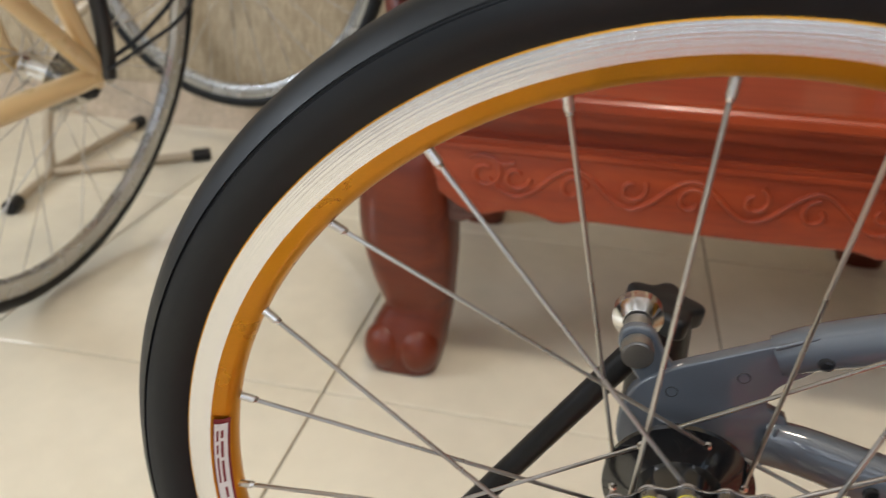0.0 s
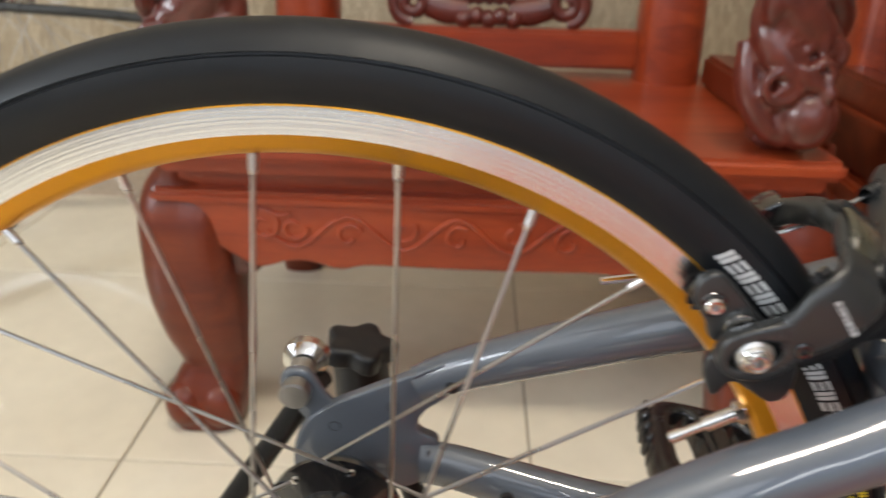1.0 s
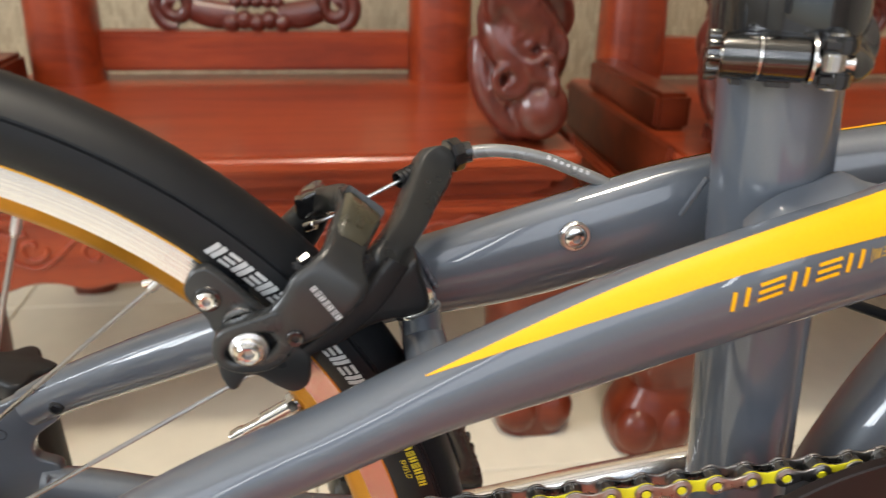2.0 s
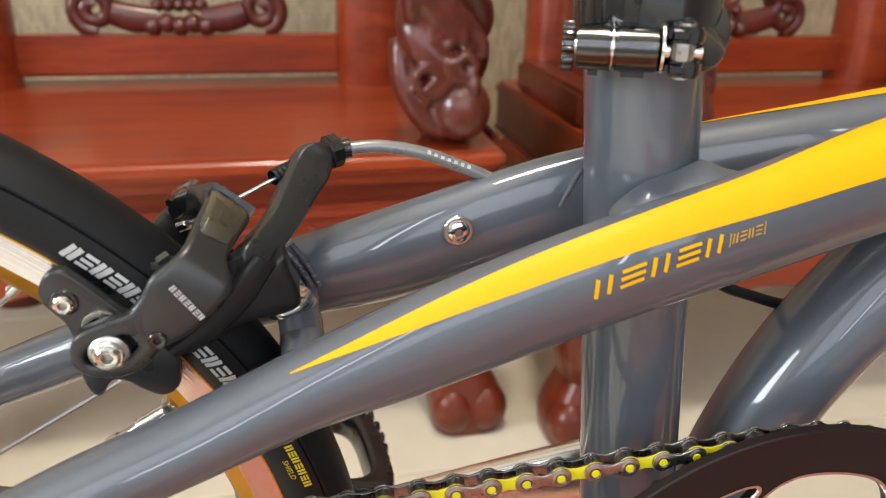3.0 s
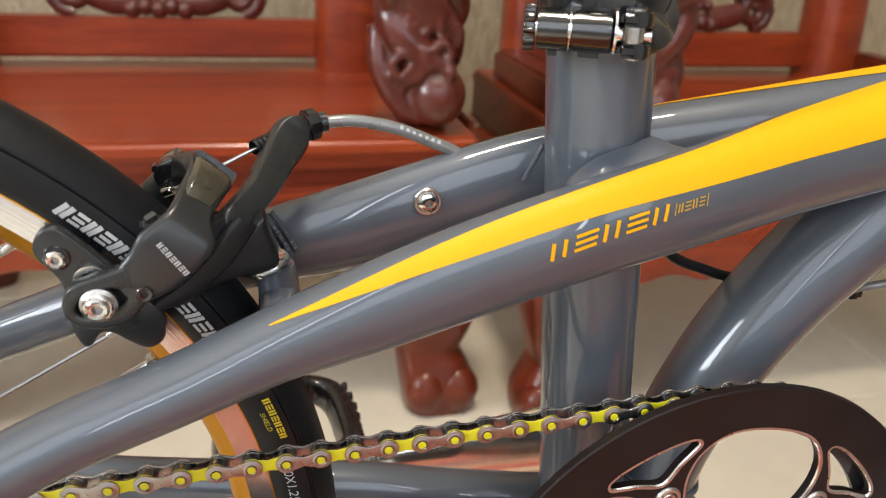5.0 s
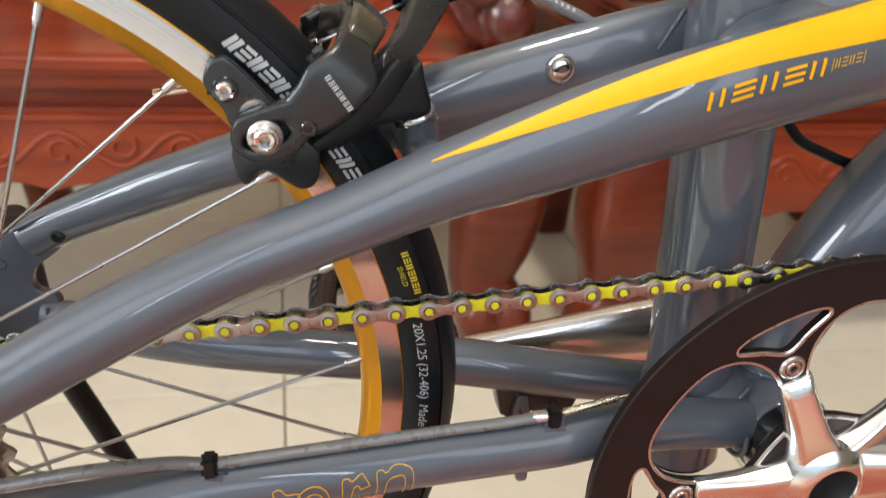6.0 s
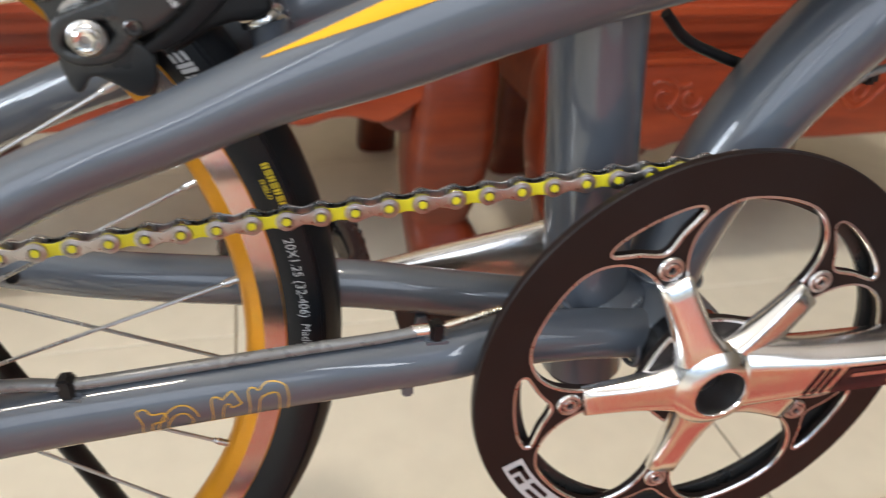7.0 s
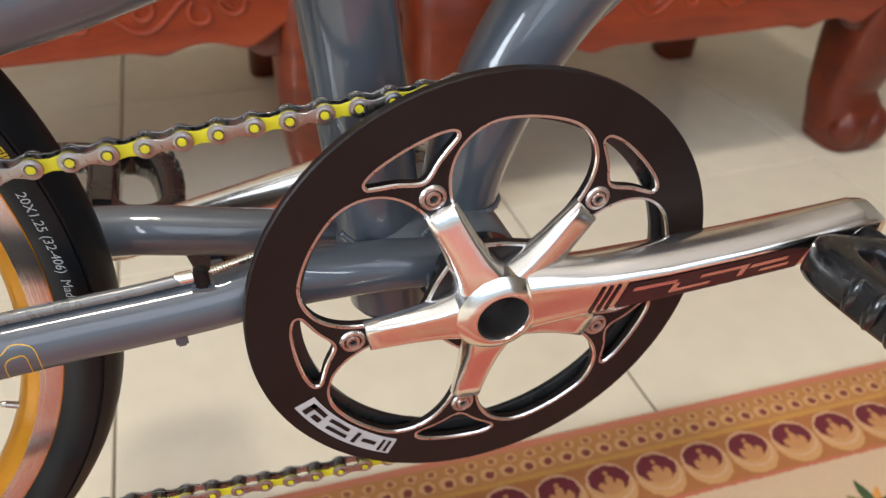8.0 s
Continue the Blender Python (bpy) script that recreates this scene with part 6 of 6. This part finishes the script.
# ---- rug ----
def rug_material():
    """Woven border bands: selvedge, row of small marks, dark medallions, then a cream field."""
    m = bpy.data.materials.new("woven_rug_pattern")
    m.use_nodes = True
    n, l = m.node_tree.nodes, m.node_tree.links
    b = n["Principled BSDF"]
    co, sep = n.new("ShaderNodeTexCoord"), n.new("ShaderNodeSeparateXYZ")
    wob = n.new("ShaderNodeTexNoise")
    wob.inputs["Scale"].default_value = 260
    l.new(co.outputs["Object"], wob.inputs[0])
    vm = n.new("ShaderNodeVectorMath")
    vm.operation = "MULTIPLY_ADD"
    l.new(wob.outputs["Color"], vm.inputs[0])
    vm.inputs[1].default_value = (0.004, 0.004, 0)
    l.new(co.outputs["Object"], vm.inputs[2])
    l.new(vm.outputs[0], sep.inputs[0])

    def mth(op, a, c=None, d=None):
        q = n.new("ShaderNodeMath")
        q.operation = op
        for k, v in enumerate((a, c, d)):
            if v is None:
                continue
            if isinstance(v, (int, float)):
                q.inputs[k].default_value = v
            else:
                l.new(v, q.inputs[k])
        return q.outputs[0]

    def band(lo, hi):
        return mth("MULTIPLY", mth("GREATER_THAN", v_, lo), mth("LESS_THAN", v_, hi))

    def disc(px, cy, rx, ry, off=0.0):
        fx = mth("SUBTRACT", mth("FRACT", mth("ADD", mth("DIVIDE", sep.outputs[0], px), off)), 0.5)
        ux = mth("DIVIDE", mth("MULTIPLY", fx, px), rx)
        uy = mth("DIVIDE", mth("SUBTRACT", v_, cy), ry)
        return mth("LESS_THAN", mth("ADD", mth("MULTIPLY", ux, ux), mth("MULTIPLY", uy, uy)), 1.0)

    v_ = mth("MULTIPLY", sep.outputs[1], -1.0)
    col = None

    def over(mask, colour, under):
        mx = n.new("ShaderNodeMix")
        mx.data_type = "RGBA"
        l.new(mask, mx.inputs[0])
        if isinstance(under, tuple):
            mx.inputs[6].default_value = (*under, 1)
        else:
            l.new(under, mx.inputs[6])
        mx.inputs[7].default_value = (*colour, 1)
        return mx.outputs[2]

    col = over(band(-1, 0.007), (0.55, 0.19, 0.11), (0.60, 0.42, 0.27))
    col = over(band(0.007, 0.037), (0.47, 0.21, 0.065), col)
    col = over(disc(0.0185, 0.0140, 0.0055, 0.0045), (0.60, 0.33, 0.14), col)
    col = over(disc(0.0185, 0.0140, 0.0030, 0.0030), (0.33, 0.11, 0.05), col)
    col = over(disc(0.0185, 0.0265, 0.0075, 0.0065, 0.35), (0.62, 0.34, 0.15), col)
    col = over(disc(0.0185, 0.0270, 0.0040, 0.0040, 0.30), (0.22, 0.05, 0.035), col)
    col = over(band(0.036, 0.041), (0.55, 0.27, 0.06), col)
    col = over(band(0.041, 0.090), (0.40, 0.15, 0.045), col)
    col = over(disc(0.0467, 0.0660, 0.0226, 0.0230), (0.58, 0.31, 0.12), col)
    col = over(disc(0.0467, 0.0620, 0.0212, 0.0200), (0.62, 0.36, 0.22), col)
    col = over(disc(0.0467, 0.0620, 0.0192, 0.0178), (0.56, 0.29, 0.11), col)
    col = over(disc(0.0467, 0.0590, 0.0186, 0.0142), (0.150, 0.018, 0.026), col)
    for off, cy, rx, ry in ((0.0, 0.0690, 0.0095, 0.0060), (0.0, 0.0610, 0.0040, 0.0055), (0.17, 0.0655, 0.0034, 0.0050), (-0.17, 0.0655, 0.0034, 0.0050), (0.0, 0.0525, 0.0022, 0.0022)):
        col = over(disc(0.0467, cy, rx, ry, off), (0.52, 0.24, 0.09), col)
    col = over(band(0.090, 0.0935), (0.50, 0.15, 0.08), col)
    col = over(band(0.26, 9.0), (0.45, 0.085, 0.06), col)
    for lo, hi, c in ((0.36, 0.40, (0.56, 0.38, 0.22)), (0.45, 0.46, (0.14, 0.03, 0.025)), (0.62, 0.66, (0.55, 0.30, 0.12)), (0.74, 0.76, (0.13, 0.03, 0.03)), (0.95, 1.20, (0.58, 0.42, 0.27))):
        col = over(band(lo, hi), c, col)
    col = over(disc(0.11, 0.52, 0.038, 0.032), (0.56, 0.36, 0.18), col)
    col = over(disc(0.11, 0.52, 0.020, 0.016), (0.13, 0.03, 0.03), col)
    col = over(disc(0.16, 0.85, 0.055, 0.05), (0.50, 0.28, 0.12), col)
    weave = n.new("ShaderNodeTexNoise")
    weave.inputs["Scale"].default_value, weave.inputs["Detail"].default_value = 900, 3
    l.new(co.outputs["Object"], weave.inputs[0])
    mr = n.new("ShaderNodeMapRange")
    mr.inputs[3].default_value, mr.inputs[4].default_value = 0.72, 1.25
    l.new(weave.outputs[0], mr.inputs[0])
    mx = n.new("ShaderNodeMix")
    mx.data_type, mx.blend_type = "RGBA", "MULTIPLY"
    mx.inputs[0].default_value = 1
    l.new(col, mx.inputs[6])
    l.new(mr.outputs[0], mx.inputs[7])
    l.new(mx.outputs[2], b.inputs["Base Color"])
    b.inputs["Roughness"].default_value = 0.9
    bp = n.new("ShaderNodeBump")
    bp.inputs["Strength"].default_value, bp.inputs["Distance"].default_value = 0.6, 0.002
    l.new(weave.outputs[0], bp.inputs["Height"])
    l.new(bp.outputs[0], b.inputs["Normal"])
    return m


rug = new("rug", finish(box((0.04, -1.86, 0.0005), (2.1, 0.0, 0.008), 0.002), rug_material()))
rug.matrix_basis = pose(0.0, 0.139, 0, 0, 0, -2.3)
tagged(rug, "woven rug with red and orange medallion border", "rug")
GREEN = material("green_woven_thread", (0.055, 0.085, 0.03), 0.9, 0, 0, 200, 0.3, 900, 0.3)
ORANGE = material("orange_woven_thread", (0.60, 0.26, 0.06), 0.9, 0, 0, 200, 0.3, 900, 0.3)
OLIVE = material("olive_woven_thread", (0.24, 0.19, 0.06), 0.9, 0, 0, 200, 0.3, 900, 0.3)
rnd = random.Random(4)
for k in range(22):
    cx = 0.055 + 0.1225 * (k // 2) + 0.040 * (k % 2)
    cy = -0.150 - 0.016 * (k % 2)
    for j in range(5):
        a, ln = radians(95 + (j - 2) * 34 + rnd.uniform(-8, 8)), rnd.uniform(0.020, 0.032)
        o = [(0.003, 0), (ln * 0.45, ln * 0.17), (ln, 0), (ln * 0.45, -ln * 0.17)]
        bm = bmesh.new()
        bm.faces.new([bm.verts.new((cx + p * math.cos(a) - q * math.sin(a), cy + p * math.sin(a) + q * math.cos(a), 0.0084)) for p, q in catmull(o, 4, True)])
        part("woven_leaf", bm, (GREEN, ORANGE, GREEN, OLIVE, GREEN, OLIVE)[(j + k) % 6], rug)

# ---- floor tiles ----
tile_me = finish(box((-0.24885, -0.24885, -0.004), (0.24885, 0.24885, 0.0), 0.0012, 1), FLOORTILE)
for i in range(-7, 7):
    for j in range(-4, 3):
        piece("tile", tile_me, floor, Matrix.Translation((0.167 + 0.25 + 0.5 * i, -0.01 + 0.25 + 0.5 * j, 0)))

# ---- the bicycles by the wall ----
def road_wheel(parent, c, axis, r, tyre_mat, n=28):
    """A spoked wheel about the axle direction axis: tyre, rim, hub, spokes."""
    ax = Vector(axis).normalized()
    m = Matrix.Translation(c) @ ax.to_track_quat("Y", "Z").to_matrix().to_4x4()
    w = 0.0135
    rim = revolve([(r - 0.025, -0.0105), (r - 0.025, 0.0105), (r - 0.038, 0.0105), (r - 0.048, 0.007), (r - 0.052, 0.0), (r - 0.048, -0.007), (r - 0.038, -0.0105)], (0, 0, 0), "y", 96, True)
    rim.transform(m)
    wh = part("wheel", rim, SILVERRIM, parent, "silver rim")
    ty = revolve([(r - 0.026, -0.0100), (r - 0.022, -0.0125), (r - 0.014, -w), (r - 0.005, -0.0095), (r, 0), (r - 0.005, 0.0095), (r - 0.014, w), (r - 0.022, 0.0125), (r - 0.026, 0.0100)], (0, 0, 0), "y", 96)
    ty.transform(m)
    part("tyre", ty, tyre_mat, wh, "black tyre", 60)
    hb = revolve([(0.004, -0.055), (0.012, -0.05), (0.022, -0.036), (0.014, -0.030), (0.012, 0.0), (0.014, 0.030), (0.022, 0.036), (0.012, 0.05), (0.004, 0.055)], (0, 0, 0), "y", 28)
    hb.transform(m)
    part("hub", hb, CHROME, wh)
    for k in range(n):
        a = 2 * math.pi * k / n
        s = 1 if k % 2 else -1
        fa = a + (1 if (k // 2) % 2 else -1) * radians(70)
        p, q = m @ Vector((math.cos(a) * (r - 0.048), 0, math.sin(a) * (r - 0.048))), m @ Vector((math.cos(fa) * 0.02, s * 0.034, math.sin(fa) * 0.02))
        d = q - p
        piece("spoke", spoke_me, wh, Matrix.Translation(p) @ d.to_track_quat("Z", "Y").to_matrix().to_4x4() @ Matrix.Diagonal((1, 1, d.length, 1)))
    return wh, m


H2 = Vector((-0.738, 0.624, 0.3350))
AX2 = Vector((-0.9725, 0.0097, 0.2328)).normalized()
FW2 = Vector((AX2.y, -AX2.x, 0)).normalized()
UP2 = FW2.cross(AX2)
cream = thing("bicycle", (H2.x, H2.y, 0), "cream road bicycle with silver wheels, leaning to one side", "bicycle")
_, M2 = road_wheel(cream, H2, AX2, 0.338, RUBBER)
for k in range(9):
    y, r = -0.020 - 0.0036 * k, 0.046 - 0.0028 * k
    b = revolve([(0.012, y), (r, y), (r + 0.0006, y - 0.0009), (r, y - 0.0018), (0.012, y - 0.0018)], (0, 0, 0), "y", 40, True)
    b.transform(M2)
    part("sprocket", b, CHROME, cream)
b = revolve([(0.004, -0.0520), (0.0155, -0.0520), (0.0165, -0.0560), (0.0120, -0.0620), (0.004, -0.0620)], (0, 0, 0), "y", 28)
b.transform(M2)
part("lock_ring", b, BLACKPLASTIC, cream)
for s in (-1, 1):
    e = H2 + AX2 * 0.066 * s + UP2 * (0.022 if s < 0 else 0.0)
    part("seat_stay", round_tube([e, e - FW2 * 0.10 + UP2 * 0.18 - AX2 * 0.02 * s, e - FW2 * 0.20 + UP2 * 0.40 - AX2 * 0.045 * s], 0.0115, 5, 14, side=tuple(AX2)), CREAM, cream)
    part("chain_stay", round_tube([e, e - FW2 * 0.20 - UP2 * 0.012 - AX2 * 0.015 * s, e - FW2 * 0.42 - UP2 * 0.03 - AX2 * 0.035 * s], 0.0140, 5, 14, side=(0, 0, 1)), CREAM, cream)
    part("dropout", merge(cyl(e - AX2 * 0.004, e + AX2 * 0.004, 0.018, 20, bevel=0.001)), CREAM, cream)
    part("skewer_nut", cyl(e + AX2 * 0.004 * s, e + AX2 * 0.018 * s, 0.009, 14, bevel=0.002), CHROME, cream)
e = H2 - AX2 * 0.072 + UP2 * 0.022
part("derailleur", merge(round_tube([e - AX2 * 0.006, e + Vector((0.012, 0.0, 0.050)), e + Vector((0.010, 0.0, 0.105))], 0.011, 4, 14), cyl(e + Vector((-0.020, 0.005, 0.105)), e + Vector((0.045, 0.005, 0.110)), 0.013, 16, bevel=0.002)), BLACKSATIN, cream, "dark grey derailleur")
part("gear_cable", round_tube([e + Vector((0.010, 0.0, 0.020)), e + Vector((0.045, 0.030, 0.050)), e + Vector((0.090, 0.06, 0.110)), e + Vector((0.10, 0.08, 0.20))], 0.0030, 5, 10), BLACKPLASTIC, cream)
part("gear_cable", round_tube([e + Vector((0.016, -0.010, 0.012)), e + Vector((0.050, 0.015, 0.036)), e + Vector((0.105, 0.05, 0.085)), e + Vector((0.13, 0.07, 0.18))], 0.0026, 5, 10), BLACKPLASTIC, cream)
e2 = H2 - AX2 * 0.066 + UP2 * 0.022
part("stay", round_tube([e2, e2 - FW2 * 0.12 + UP2 * 0.095, e2 - FW2 * 0.30 + UP2 * 0.235], 0.0120, 5, 14, side=tuple(AX2)), CREAM, cream)
part("seat_tube", cyl(H2 - FW2 * 0.42 + UP2 * (-0.03), H2 - FW2 * 0.25 + UP2 * 0.48, 0.015, 20), CREAM, cream)
far = thing("bicycle", (-0.80, 1.25, 0.1), "silver-wheeled bicycle with thin black tyres along the wall", "bicycle")
road_wheel(far, (-0.80, 1.25, 0.44), (0, 1, 0), 0.335, RUBBER)
part("chain_stay", round_tube([(-0.80, 1.19, 0.44), (-0.60, 1.20, 0.43), (-0.40, 1.22, 0.41)], 0.010, 5, 12), BLACKSATIN, far)
part("seat_stay", round_tube([(-0.80, 1.19, 0.44), (-0.70, 1.20, 0.62), (-0.58, 1.24, 0.88)], 0.008, 5, 12), BLACKSATIN, far)
part("seat_tube", cyl((-0.40, 1.25, 0.40), (-0.56, 1.25, 0.92), 0.015, 18), BLACKSATIN, far)

J = Vector((-1.107, 1.008, 0.014))
st3 = thing("bicycle_stand", (J.x, J.y, 0), "champagne tubular floor stand with black rubber feet", "bike stand")
part("upright", round_tube([J, J + Vector((0.0, 0.03, 0.12)), J + Vector((0.06, 0.09, 0.30)), (-0.815, 1.185, 0.435)], 0.010, 5, 14, side=(1, 0, 0)), CHAMPAGNE, st3)
for fx, fy in ((-0.876, 1.177), (-1.069, 0.857), (-1.12, 1.33)):
    f = Vector((fx, fy, 0.014))
    part("foot_bar", cyl(J, f, 0.0095, 14), CHAMPAGNE, st3)
    part("rubber_foot", cyl(f - (f - J).normalized() * 0.012, f + (f - J).normalized() * 0.026, 0.0138, 16, bevel=0.002), BLACKPLASTIC, st3)
